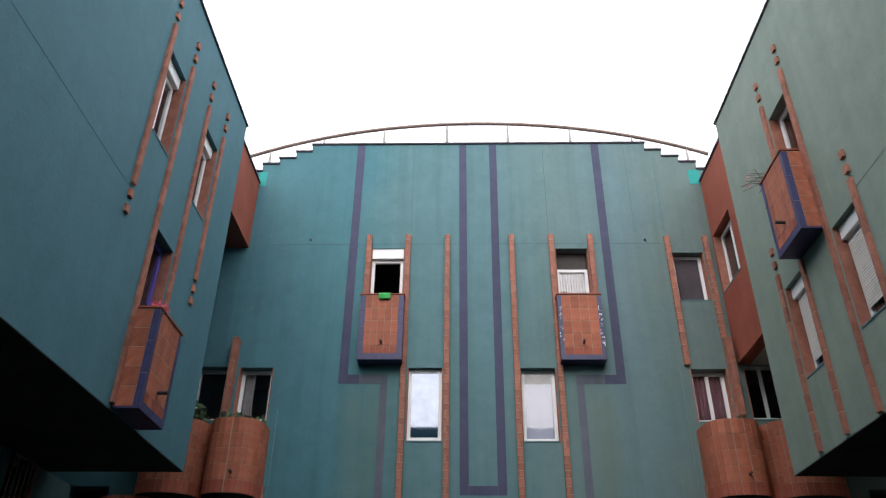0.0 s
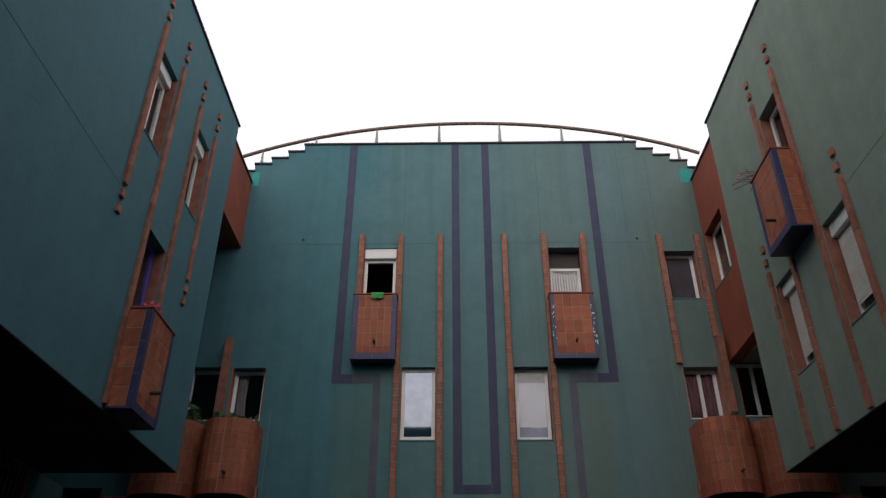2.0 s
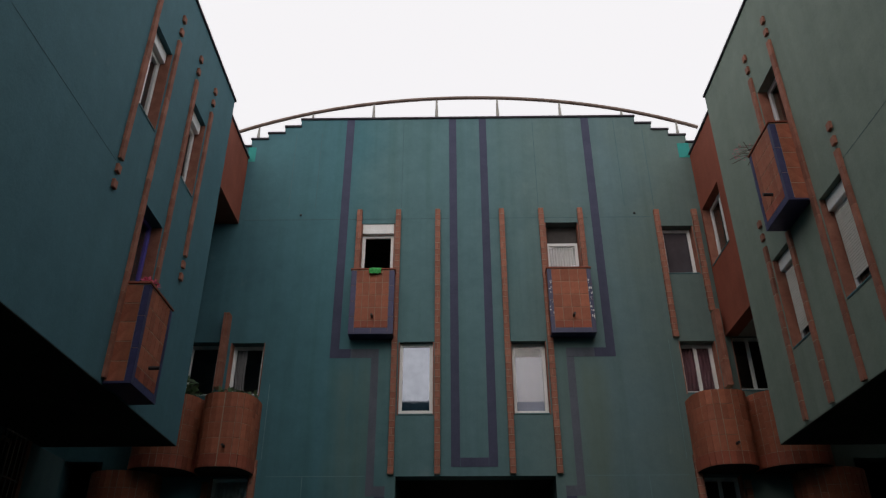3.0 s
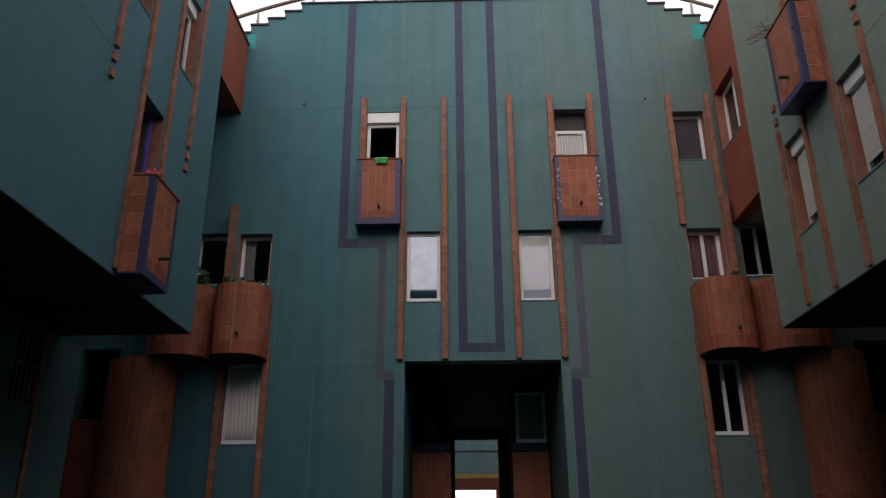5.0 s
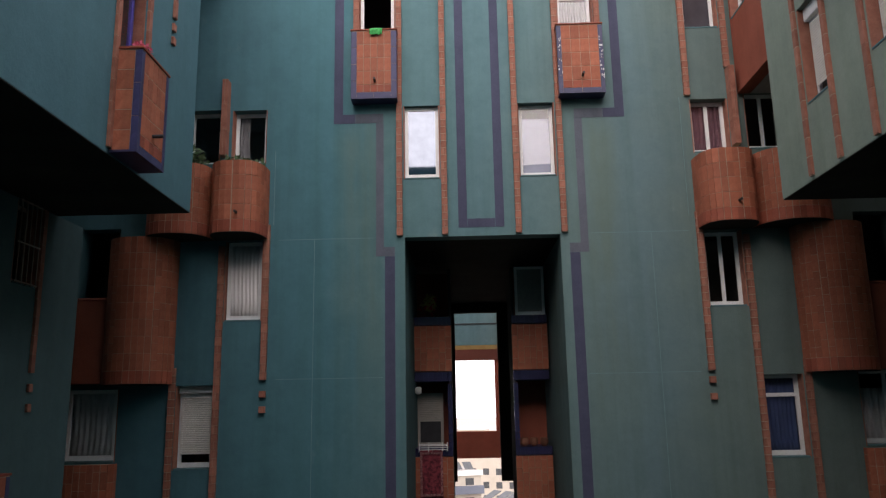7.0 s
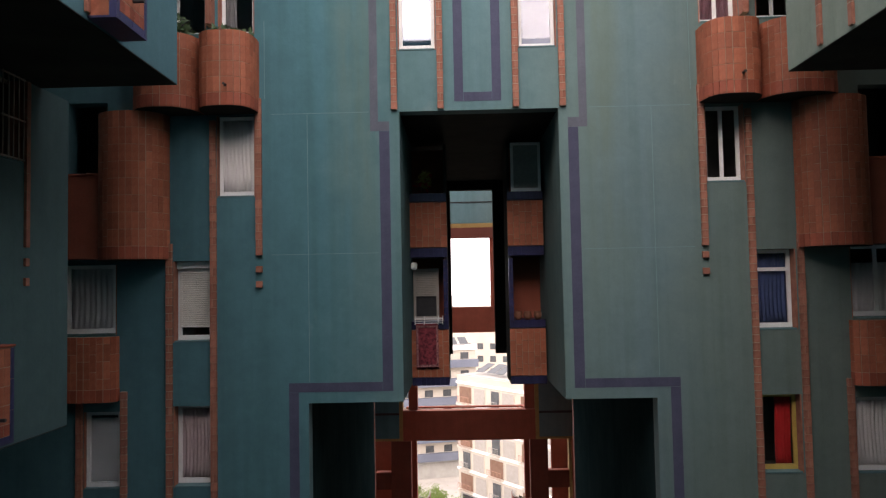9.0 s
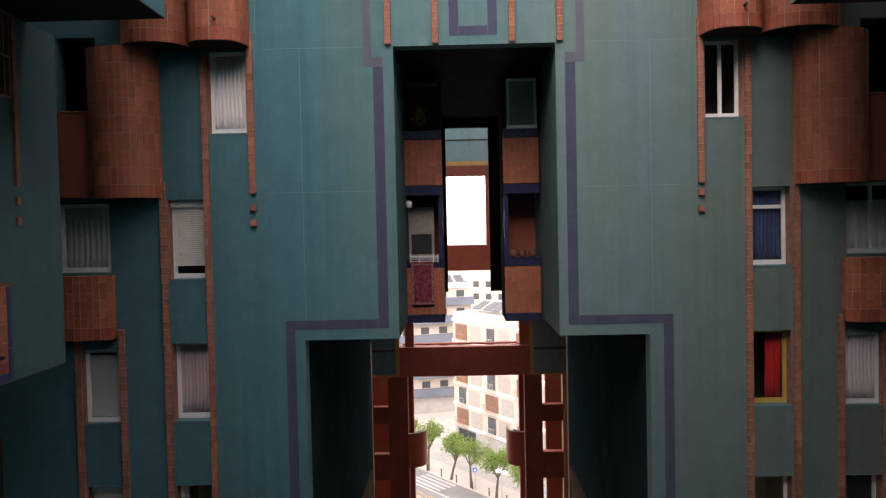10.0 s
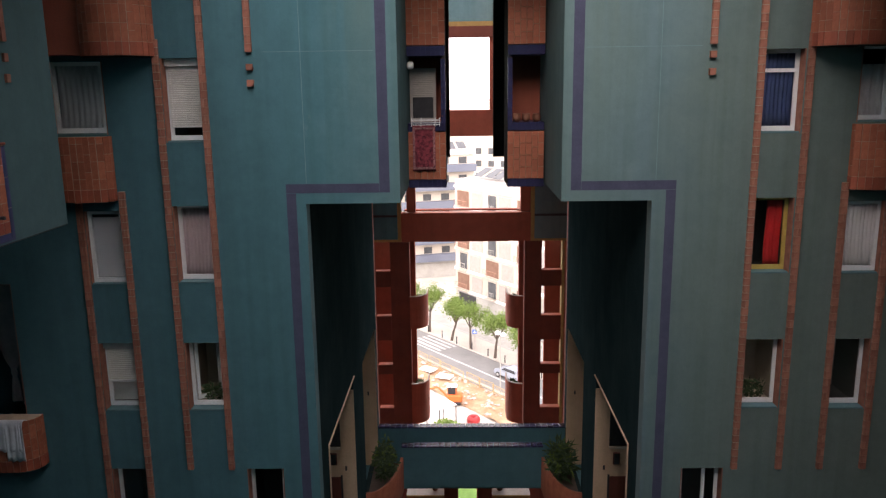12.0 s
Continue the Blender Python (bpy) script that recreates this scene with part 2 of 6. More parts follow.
GREYSH = surface("grey_shutter_paint", (0.31, 0.285, 0.255), (0.37, 0.34, 0.31), 2, 20, 0.7, 0.0)

JOINT = surface("paler_teal_joint", (0.13, 0.24, 0.26), (0.16, 0.27, 0.28), 3, 50, 0.85, 0.05)
JOINT_DARK = surface("dark_teal_joint", (0.06, 0.13, 0.145), (0.085, 0.16, 0.175), 3, 50, 0.85, 0.05)
LOGGIA = surface("brown_loggia_shade", (0.16, 0.09, 0.06), (0.23, 0.13, 0.09), 1, 20, 0.8, 0.0)
RUST = surface("rust_railing_paint", (0.33, 0.17, 0.12), (0.4, 0.22, 0.16), 2, 20, 0.7, 0.0)
# blind coloured pale blue to carry the sky's reflection in the pane
SKYBLIND = surface("sky_toned_blind", (0.25, 0.27, 0.36), (0.28, 0.3, 0.39), 0.5, 3, 0.6, 0.0)
GREYNET = surface("grey_net_curtain", (0.2, 0.195, 0.21), (0.29, 0.28, 0.29), 4, 90, 0.9, 0.1)
FILM = surface("mirror_window_film", (0.13, 0.147, 0.178), (0.148, 0.165, 0.195), 0.4, 3, 0.03, 0.0, metal=1.0)
# the pane's mauve-grey reflection is put into an opaque base colour
TINT = surface("dark_tinted_window_film", (0.07, 0.064, 0.075), (0.1, 0.092, 0.105), 0.6, 3, 0.12, 0.0)
PAINTLINE = surface("worn_white_road_paint", (0.34, 0.33, 0.32), (0.42, 0.41, 0.4), 1.5, 20, 0.85, 0.0)
BARRIER = surface("faded_yellow_barrier_paint", (0.42, 0.28, 0.12), (0.5, 0.35, 0.16), 3, 30, 0.7, 0.0)
DRUM = surface("dark_red_drum_paint", (0.3, 0.02, 0.02), (0.38, 0.03, 0.03), 4, 40, 0.5, 0.0)
GLASS = bpy.data.materials.new("window_glass")
GLASS.use_nodes = True
gb = GLASS.node_tree.nodes["Principled BSDF"]
gb.inputs["Base Color"].default_value = (1, 1, 1, 1)
gb.inputs["Roughness"].default_value = 0.02
gb.inputs["Transmission Weight"].default_value = 1.0
gb.inputs["IOR"].default_value = 1.45


# ---- mesh helpers ----
def add_box(bm, x0, x1, y0, y1, z0, z1, bevel=0.0):
    vs = [bm.verts.new((x, y, z)) for z in (z0, z1) for y in (y0, y1) for x in (x0, x1)]
    fs = [bm.faces.new([vs[i] for i in q]) for q in ((0, 2, 3, 1), (4, 5, 7, 6), (0, 1, 5, 4), (2, 6, 7, 3), (0, 4, 6, 2), (1, 3, 7, 5))]
    if bevel:
        es = list({e for f in fs for e in f.edges})
        bmesh.ops.bevel(bm, geom=es, offset=bevel, segments=1, affect='EDGES')


def mesh_of(bm, name, material, smooth=False):
    me = bpy.data.meshes.new(name)
    bmesh.ops.recalc_face_normals(bm, faces=bm.faces)
    bm.to_mesh(me)
    bm.free()
    me.materials.append(material)
    if smooth:
        for p in me.polygons:
            p.use_smooth = True
    return me


def part(name, bm, material, parent=None, label="", smooth=False):
    ob = new(name, mesh_of(bm, name, material, smooth))
    if parent:
        ob.parent = parent
    if label:
        tagged(ob, label)
    return ob


def box(name, dims, material, parent=None, label="", bevel=0.0):
    bm = bmesh.new()
    add_box(bm, *dims, bevel)
    return part(name, bm, material, parent, label)


def thing(name, label, category, group="", kind="", at=None):
    e = new(name)
    e.empty_display_size = 0.1
    if at:
        e.location = at
    return tagged(e, label, category, group, kind)


SHARED = {}


def block_mesh(name, w, d, h, material, bevel=0.006):
    """One shared bevelled block, centred on its base plane."""
    key = (name, round(w, 3), round(d, 3), round(h, 3), material.name)
    if key not in SHARED:
        bm = bmesh.new()
        add_box(bm, -w / 2, w / 2, -d / 2, d / 2, -h / 2, h / 2, bevel)
        SHARED[key] = mesh_of(bm, name, material)
    return SHARED[key]


def piece(name, me, parent, x, y, z, turn=0.0):
    ob = new(name, me)
    ob.parent = parent
    ob.location = (x, y, z)
    ob.rotation_euler = (0, 0, turn)
    return ob


def slab_with_holes(name, lo, hi, holes, put, depth, material, solid=None):
    """A wall lo..hi in its own plane (a, b), pierced by holes (a0, a1, b0, b1); put(a, b, d) places a point d deep."""
    cuts_a = sorted({lo[0], hi[0], *[v for h in holes for v in h[:2]]})
    cuts_b = sorted({lo[1], hi[1], *[v for h in holes for v in h[2:]]})
    na, nb = len(cuts_a) - 1, len(cuts_b) - 1

    def full(i, j):
        if not (0 <= i < na and 0 <= j < nb):
            return False
        a, b = (cuts_a[i] + cuts_a[i + 1]) / 2, (cuts_b[j] + cuts_b[j + 1]) / 2
        return not any(h[0] < a < h[1] and h[2] < b < h[3] for h in holes)

    verts, index, faces = [], {}, []

    def v(i, j, k):
        if (i, j, k) not in index:
            index[i, j, k] = len(verts)
            verts.append(put(cuts_a[i], cuts_b[j], k * depth))
        return index[i, j, k]

    for i in range(na):
        for j in range(nb):
            if not full(i, j):
                continue
            faces.append([v(i, j, 0), v(i + 1, j, 0), v(i + 1, j + 1, 0), v(i, j + 1, 0)])
            faces.append([v(i, j, 1), v(i, j + 1, 1), v(i + 1, j + 1, 1), v(i + 1, j, 1)])
            for di, dj, p, q in ((-1, 0, (i, j), (i, j + 1)), (1, 0, (i + 1, j), (i + 1, j + 1)), (0, -1, (i, j), (i + 1, j)), (0, 1, (i, j + 1), (i + 1, j + 1))):
                if not full(i + di, j + dj):
                    faces.append([v(*p, 0), v(*q, 0), v(*q, 1), v(*p, 1)])
    me = bpy.data.meshes.new(name)
    me.from_pydata(verts, [], faces)
    bm = bmesh.new()
    bm.from_mesh(me)
    bpy.data.meshes.remove(me)
    return part(name, bm, material)


# ---- plan ----
WALL = 14.4          # face of the court's end wall
MID = 0.4            # its axis of symmetry
LEFT, RIGHT = -4.33, 5.08   # inner faces of the upper side blocks
STREET = -32.0


def mirror(x):
    return 2 * MID - x


# ---- windows, pilasters and balconies: built facing the court, y points into the wall ----
def on_wall(side, a, z):
    if side == "end":
        return pose(a, WALL, z)
    if side == "left":
        return pose(LEFT, a, z, 0, 0, 90)
    if side == "low_left":
        return pose(-6.45, a, z, 0, 0, 90)
    if side == "corner":
        return pose(5.52, a, z, 0, 0, -90)
    return pose(RIGHT, a, z, 0, 0, -90)


def folds(w, h, material, parent, label, y, waves=9, top=1.0, x_off=0.0, seed=0):
    """A hanging curtain with uneven folds."""
    rnd = random.Random(seed)
    n = 46
    bm = bmesh.new()
    ph = [rnd.uniform(0, 6) for _ in range(4)]
    rows = []
    for k in range(6):
        z = h * k / 5
        sway = 0.02 * math.sin(ph[0] + k * 0.9)
        row = []
        for i in range(n + 1):
            s = i / n
            d = 0.018 * math.sin(s * waves * 6.28 + ph[1] + 0.5 * math.sin(3 * s + ph[2])) + 0.008 * math.sin(s * waves * 15 + ph[3])
            row.append(bm.verts.new((x_off - w / 2 + w * s + sway * (1 - k / 5), y + d, z)))
        rows.append(row)
    for a, b in zip(rows, rows[1:]):
        for i in range(n):
            bm.faces.new((a[i], a[i + 1], b[i + 1], b[i]))
    r = bmesh.ops.extrude_face_region(bm, geom=bm.faces[:])
    bmesh.ops.translate(bm, verts=[v for v in r["geom"] if isinstance(v, bmesh.types.BMVert)], vec=(0, 0.006, 0))
    return part("curtain", bm, material, parent, label, True)


def frame_bars(w, h, y0, y1, t, bars):
    """Rails of a window frame w x h, with extra bars: ('v', x) or ('h', z)."""
    out = [(-w / 2, -w / 2 + t, y0, y1, 0, h), (w / 2 - t, w / 2, y0, y1, 0, h), (-w / 2 + t, w / 2 - t, y0, y1, 0, t * 1.3), (-w / 2 + t, w / 2 - t, y0, y1, h - t, h)]
    for kind, c in bars:
        if kind == 'v':
            out.append((c - t / 2, c + t / 2, y0 + 0.006, y1 - 0.006, t * 1.3, h - t))
        else:
            out.append((-w / 2 + t, w / 2 - t, y0 + 0.006, y1 - 0.006, c - t / 2, c + t / 2))
    return out


COUNT = [0]


def window(side, a0, a1, z0, z1, look_kind, label, bars=(), set_in=0.2, frame=None, box_top=0.0, reveal=BRICK, leaf=False, head=None):
    """A window in its opening: brick reveals, sill, frame, pane, what hangs behind, and a shallow room box."""
    COUNT[0] += 1
    w, h = abs(a1 - a0), z1 - z0
    th = tagged(new("window_%d" % COUNT[0]), label, "window", "windows of the court", "structure")
    th.matrix_world = on_wall(side, (a0 + a1) / 2, z0)
    fm = frame or WHITE
    d0, d1 = set_in, set_in + 0.05
    for sx in (-1, 1):
        lo, hi = sorted((sx * (w / 2 - 0.001), sx * (w / 2 - 0.022)))
        box("reveal", (lo, hi, 0.004, set_in - 0.003, 0, h - 0.002), reveal, th, "terracotta brick reveal")
    box("window_sill", (-w / 2 + 0.024, w / 2 - 0.024, -0.012, set_in - 0.003, 0, 0.03), TEAL, th, "painted sill", 0.006)
    wi, hi_ = w - 0.046, h - 0.034 - box_top
    bm = bmesh.new()
    for b in frame_bars(wi, hi_, d0, d1, 0.068, bars):
        add_box(bm, *b)
    bmesh.ops.translate(bm, verts=bm.verts[:], vec=(0, 0, 0.032))
    part("window_frame", bm, fm, th)
    # with head, a dark plate stands for the shaded recess above the bar
    if box_top:
        box("blind_box", (-w / 2 + 0.024, w / 2 - 0.024, set_in - (0.08 if not head else -0.02), set_in + 0.1, h - box_top, h - 0.004), head or fm, th, "dark boarded window head" if head else "white roller blind box", 0.008)
    if leaf:
        bm = bmesh.new()
        for b in frame_bars(wi - 0.16, hi_ - 0.16, 0.0, 0.04, 0.06, ()):
            add_box(bm, *b)
        bm.transform(pose(-wi / 2 + 0.08, d1 + 0.02, 0.12, 0, 0, 38) @ pose((wi - 0.16) / 2, 0, 0))
        part("open_leaf", bm, fm, th, "window leaf swung inwards")
    # what is behind the pane
    if look_kind not in ("open", "knot") and not leaf:
        film = {"mirror": FILM, "tint": TINT}.get(look_kind)
        p = box("pane", (-wi / 2 + 0.05, wi / 2 - 0.05, d0 + 0.02, d0 + 0.026, 0.09, hi_ - 0.03), film or GLASS, th, "opaque reflecting pane" if film else "clear glass")
        p.visible_shadow = bool(film)
    cw, ch, cy = wi - 0.1, hi_ - 0.1, d1 + 0.03
    sd = COUNT[0]
    if look_kind in ("net", "pink", "plum", "blue"):
        mat = {"net": CURTAIN, "pink": PINK, "plum": BROWNC, "blue": BLUEC}[look_kind]
        c = folds(cw, ch, mat, th, mat.name.replace("_", " "), cy, 8, seed=sd)
        c.location.z = 0.1
    elif look_kind == "knot":
        bm = bmesh.new()
        rings = []
        for z, r in ((2.9, 0.3), (2.3, 0.29), (1.7, 0.25), (1.35, 0.17), (1.12, 0.06), (1.05, 0.08), (0.98, 0.05), (0.8, 0.09), (0.45, 0.12)):
            rings.append([bm.verts.new((0.06 + r * math.cos(k * 0.3927) * (1 + 0.12 * math.sin(k * 2.4)), d1 + 0.16 + 0.3 * r * math.sin(k * 0.3927) + 0.012 * math.sin(5 * k), z)) for k in range(16)])
        for a, b in zip(rings, rings[1:]):
            for k in range(16):
                bm.faces.new((a[k], a[(k + 1) % 16], b[(k + 1) % 16], b[k]))
        part("curtain", bm, GREYNET, th, "pale curtain tied in a knot", True)
    elif look_kind == "grey_net":
        c = folds(cw, ch, GREYNET, th, "grey net curtain", cy, 10, seed=sd)
        c.location.z = 0.1
    elif look_kind == "half_net":
        c = folds(cw, ch * 0.76, CURTAIN, th, "white net curtain", cy, 8, seed=sd)
        c.location.z = 0.1
    elif look_kind == "side_net":
        c = folds(cw * 0.34, ch, GREYNET, th, "grey curtain drawn aside", cy, 4, x_off=-cw * 0.28, seed=sd)
        c.location.z = 0.1
    elif look_kind == "red":
        c = folds(cw * 0.5, ch, REDC, th, "scarlet curtain drawn aside", cy, 5, x_off=cw * 0.22, seed=sd)
        c.location.z = 0.1
    elif look_kind == "blind":
        box("roller_blind", (-cw / 2, cw / 2, cy, cy + 0.01, 0.12, ch - (0.12 if z0 > 4 else 0.0)), SKYBLIND if z0 > 4 else CURTAIN, th, "pale drawn blind")
    elif look_kind in ("shutter", "shutter_low"):
        drop = 0.2 if look_kind == "shutter" else 0.48
        bm = bmesh.new()
        z = hi_ * drop
        while z < hi_ - 0.03:
            add_box(bm, -wi / 2 + 0.045, wi / 2 - 0.045, d0 - 0.03, d0 - 0.015, z, z + 0.036, 0.006)
            z += 0.04
        part("roller_shutter", bm, SHUTTER, th, "cream roller shutter")
        if look_kind == "shutter_low":
            box("roller_blind", (-cw / 2, cw / 2, cy, cy + 0.01, 0.12, hi_ * 0.5), SHUTTER, th, "pale blind behind the lower pane")
            box("shutter_rail", (-wi / 2 + 0.045, wi / 2 - 0.045, d0 - 0.034, d0 - 0.012, hi_ * drop - 0.045, hi_ * drop - 0.004), WHITE, th, "white bottom rail of the shutter")
    elif look_kind == "plants":
        leaf_clump("pot_plants", LEAF_DARK, th, (0, d1 + 0.18, 0.22), (cw * 0.45, 0.1, 0.2), 140, sd, 0.09, "green pot plants behind the pane")
    # shallow room box, open towards the pane; its dimness is in the colour
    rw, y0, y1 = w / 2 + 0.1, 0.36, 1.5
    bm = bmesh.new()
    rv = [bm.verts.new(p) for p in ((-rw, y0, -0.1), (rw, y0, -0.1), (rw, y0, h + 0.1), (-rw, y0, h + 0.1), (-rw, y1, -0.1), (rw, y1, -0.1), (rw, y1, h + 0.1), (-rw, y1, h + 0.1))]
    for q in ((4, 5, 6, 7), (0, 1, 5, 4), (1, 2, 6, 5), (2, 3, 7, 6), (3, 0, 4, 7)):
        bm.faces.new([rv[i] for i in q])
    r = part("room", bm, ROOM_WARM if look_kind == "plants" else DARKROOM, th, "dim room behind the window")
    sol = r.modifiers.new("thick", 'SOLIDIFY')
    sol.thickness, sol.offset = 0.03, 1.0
    return th


def leaf_clump(name, material, parent, at, size, count, seed, leaf=0.08, label="", slender=1.0):
    """Many small folded leaves scattered through a rounded volume."""
    rnd = random.Random(seed)
    vs, fs = [], []
    for _ in range(count):
        while True:
            p = Vector((rnd.uniform(-1, 1), rnd.uniform(-1, 1), rnd.uniform(-1, 1)))
            if p.length < 1:
                break
        c = Vector((at[0] + p.x * size[0], at[1] + p.y * size[1], at[2] + p.z * size[2]))
        d = Vector((rnd.gauss(0, 1), rnd.gauss(0, 1), rnd.gauss(0.3, 0.8))).normalized()
        s = d.orthogonal().normalized() * leaf * slender * rnd.uniform(0.25, 0.4)
        up = d.cross(s).normalized() * leaf * 0.12
        l = leaf * rnd.uniform(0.7, 1.4)
        k = len(vs)
        vs += [c, c + d * l * 0.5 + s + up, c + d * l, c + d * l * 0.5 - s + up]
        fs += [(k, k + 1, k + 2), (k, k + 2, k + 3)]
    me = bpy.data.meshes.new(name)
    me.from_pydata(vs, [], fs)
    me.materials.append(material)
    ob = new(name, me)
    if parent:
        ob.parent = parent
    if label:
        tagged(ob, label)
    return ob


def pilaster(side, a, z0, z1, pieces=(), fin=0.0):
    """A brick pilaster; slim upright bricks on the side walls, short courses on the end wall. Loose brick ends carry its line on."""
    slim = side in ("left", "right", "low_left")
    w, proud, course = (0.1, 0.045, 0.29) if slim else (0.115, 0.075, 0.145)
    proud, course = (fin, 0.52) if fin else (proud, course)
    th = box("brick_pilaster", (-w / 2 + 0.003, w / 2 - 0.003, -proud + 0.004, -0.002, 0, z1 - z0), MORTAR)
    tagged(th, "narrow terracotta brick pilaster with pale mortar joints", "pilaster", "brick pilasters on the court walls")
    th.matrix_world = on_wall(side, a, z0)
    rnd = random.Random(int(a * 100) + int(z0 * 10))
    n = max(1, round((z1 - z0) / course))
    step = (z1 - z0) / n
    for i in range(n):
        z = (i + 0.5) * step
        if slim or (i + int(a * 10)) % 2:
            me = block_mesh("brick", w, proud, round(step, 2) - 0.008, BRICK, 0.003)
            piece("brick", me, th, rnd.uniform(-0.001, 0.001), -proud / 2 + rnd.uniform(-0.002, 0.001), z, rnd.uniform(-0.01, 0.01))
        else:
            me = block_mesh("brick", w / 2 - 0.004, proud, round(step, 2) - 0.008, BRICK, 0.003)
            for s in (-1, 1):
                piece("brick", me, th, s * w / 4, -proud / 2 + rnd.uniform(-0.002, 0.001), z, rnd.uniform(-0.01, 0.01))
    for pz in pieces:
        e = tagged(new("brick_stud", block_mesh("brick_stud", w, proud, 0.12, BRICK)), "single terracotta brick end set in the painted wall", "brick", "brick studs in line with the pilasters")
        e.matrix_world = on_wall(side, a, pz) @ pose(0, -proud / 2 + 0.002, 0)
    return th


def spout(parent, x, y, z, r=0.025, l=0.14):
    bm = bmesh.new()
    bmesh.ops.create_cone(bm, cap_ends=True, segments=12, radius1=r, radius2=r, depth=l, matrix=pose(x, y - l / 2, z, 90))
    part("drain_spout", bm, BLACK, parent, "dark metal drain pipe")


def box_balcony(side, a0, a1, z0, z1, proud, worn=False, label=""):
    """A box balcony with terracotta tiles framed in navy glazed tiles."""
    w, h = a1 - a0, z1 - z0
    th = tagged(new("box_balcony"), label, "balcony", "box balconies with navy edging")
    th.matrix_world = on_wall(side, (a0 + a1) / 2, z0)
    body = box("body", (-w / 2 + 0.005, w / 2 - 0.005, -proud + 0.005, -0.003, 0.006, h - 0.03), MORTAR, th)
    box("coping", (-w / 2 - 0.015, w / 2 + 0.015, -proud - 0.015, -0.003, h - 0.028, h + 0.004), RED, th, "thin red coping", 0.005)
    bt = 0.085 if worn or side != "end" else 0.11
    nav = BLUE_WORN if worn else BLUE_TILE
    # navy border on the front, sides and underside edge
    n = round((h - 0.04) / 0.4)
    st = (h - 0.04) / n
    for i in range(n):
        for s in (-1, 1):
            piece("border_tile", block_mesh("border_tile", bt, 0.02, st - 0.006, nav, 0.003), th, s * (w / 2 - bt / 2), -proud + 0.009, (i + 0.5) * st)
            piece("border_tile", block_mesh("border_tile", 0.02, bt, st - 0.006, nav, 0.003), th, s * (w / 2 - 0.009), -proud + bt / 2 + 0.004, (i + 0.5) * st)
    m = round((w - 2 * bt) / 0.33)
    sw = (w - 2 * bt) / m
    for i in range(m):
        piece("border_tile", block_mesh("border_tile", sw - 0.006, 0.02, bt, nav, 0.003), th, -w / 2 + bt + (i + 0.5) * sw, -proud + 0.009, bt / 2)
    box("underside", (-w / 2, w / 2, -proud + 0.0, -0.003, -0.02, 0.008), nav, th, "navy underside")
    # front tiles: four columns, rows, and a low soldier course
    cols = 4 if worn else 5
    cw = (w - 2 * bt) / cols
    low = 0.16
    rows = 4
    rh = (h - 0.04 - bt - low) / rows
    for c in range(cols):
        x = -w / 2 + bt + (c + 0.5) * cw
        piece("tile", block_mesh("tile", cw - 0.009, 0.02, low - 0.009, EDGE_TILE, 0.003), th, x, -proud + 0.011, bt + low / 2)
        shift = 0.0
        z = bt + low
        heights = [rh - shift] + [rh] * (rows - 1) + ([shift] if shift else [])
        for hh in heights:
            piece("tile", block_mesh("tile", cw - 0.009, 0.02, hh - 0.009, TILE, 0.003), th, x, -proud + 0.011, z + hh / 2)
            z += hh
    sd = proud - bt - 0.01
    for s in (-1, 1):
        for i in range(5):
            hh = (h - 0.04) / 5
            piece("tile", block_mesh("tile", 0.02, sd - 0.012, hh - 0.009, TILE, 0.003), th, s * (w / 2 - 0.011), -sd / 2 - 0.006, (i + 0.5) * hh)
    spout(th, 0.02, -proud, 0.34)
    if worn:
        rnd = random.Random(5)
        bm = bmesh.new()
        for _ in range(34):
            s = rnd.choice((-1, 1))
            x, z, r1, r2 = s * (w / 2 - bt / 2 + rnd.uniform(-0.035, 0.035)), rnd.uniform(0.2, h * 0.8), rnd.uniform(0.003, 0.011), rnd.uniform(0.005, 0.024)
            add_box(bm, x - r1, x + r1, -proud - 0.0065, -proud - 0.0045, z - r2, z + r2)
        part("chipped_glaze", bm, WHITE, th, "white chips where the glaze has come off")
    return th


def d_profile(w, dep, n=22, power=2.6):
    pts = []
    for i in range(n + 1):
        ang = math.pi * i / n
        c, s = math.cos(ang), math.sin(ang)
        pts.append((-w / 2 * math.copysign(abs(c) ** (2 / power), c), -dep * abs(s) ** (2 / power)))
    return pts


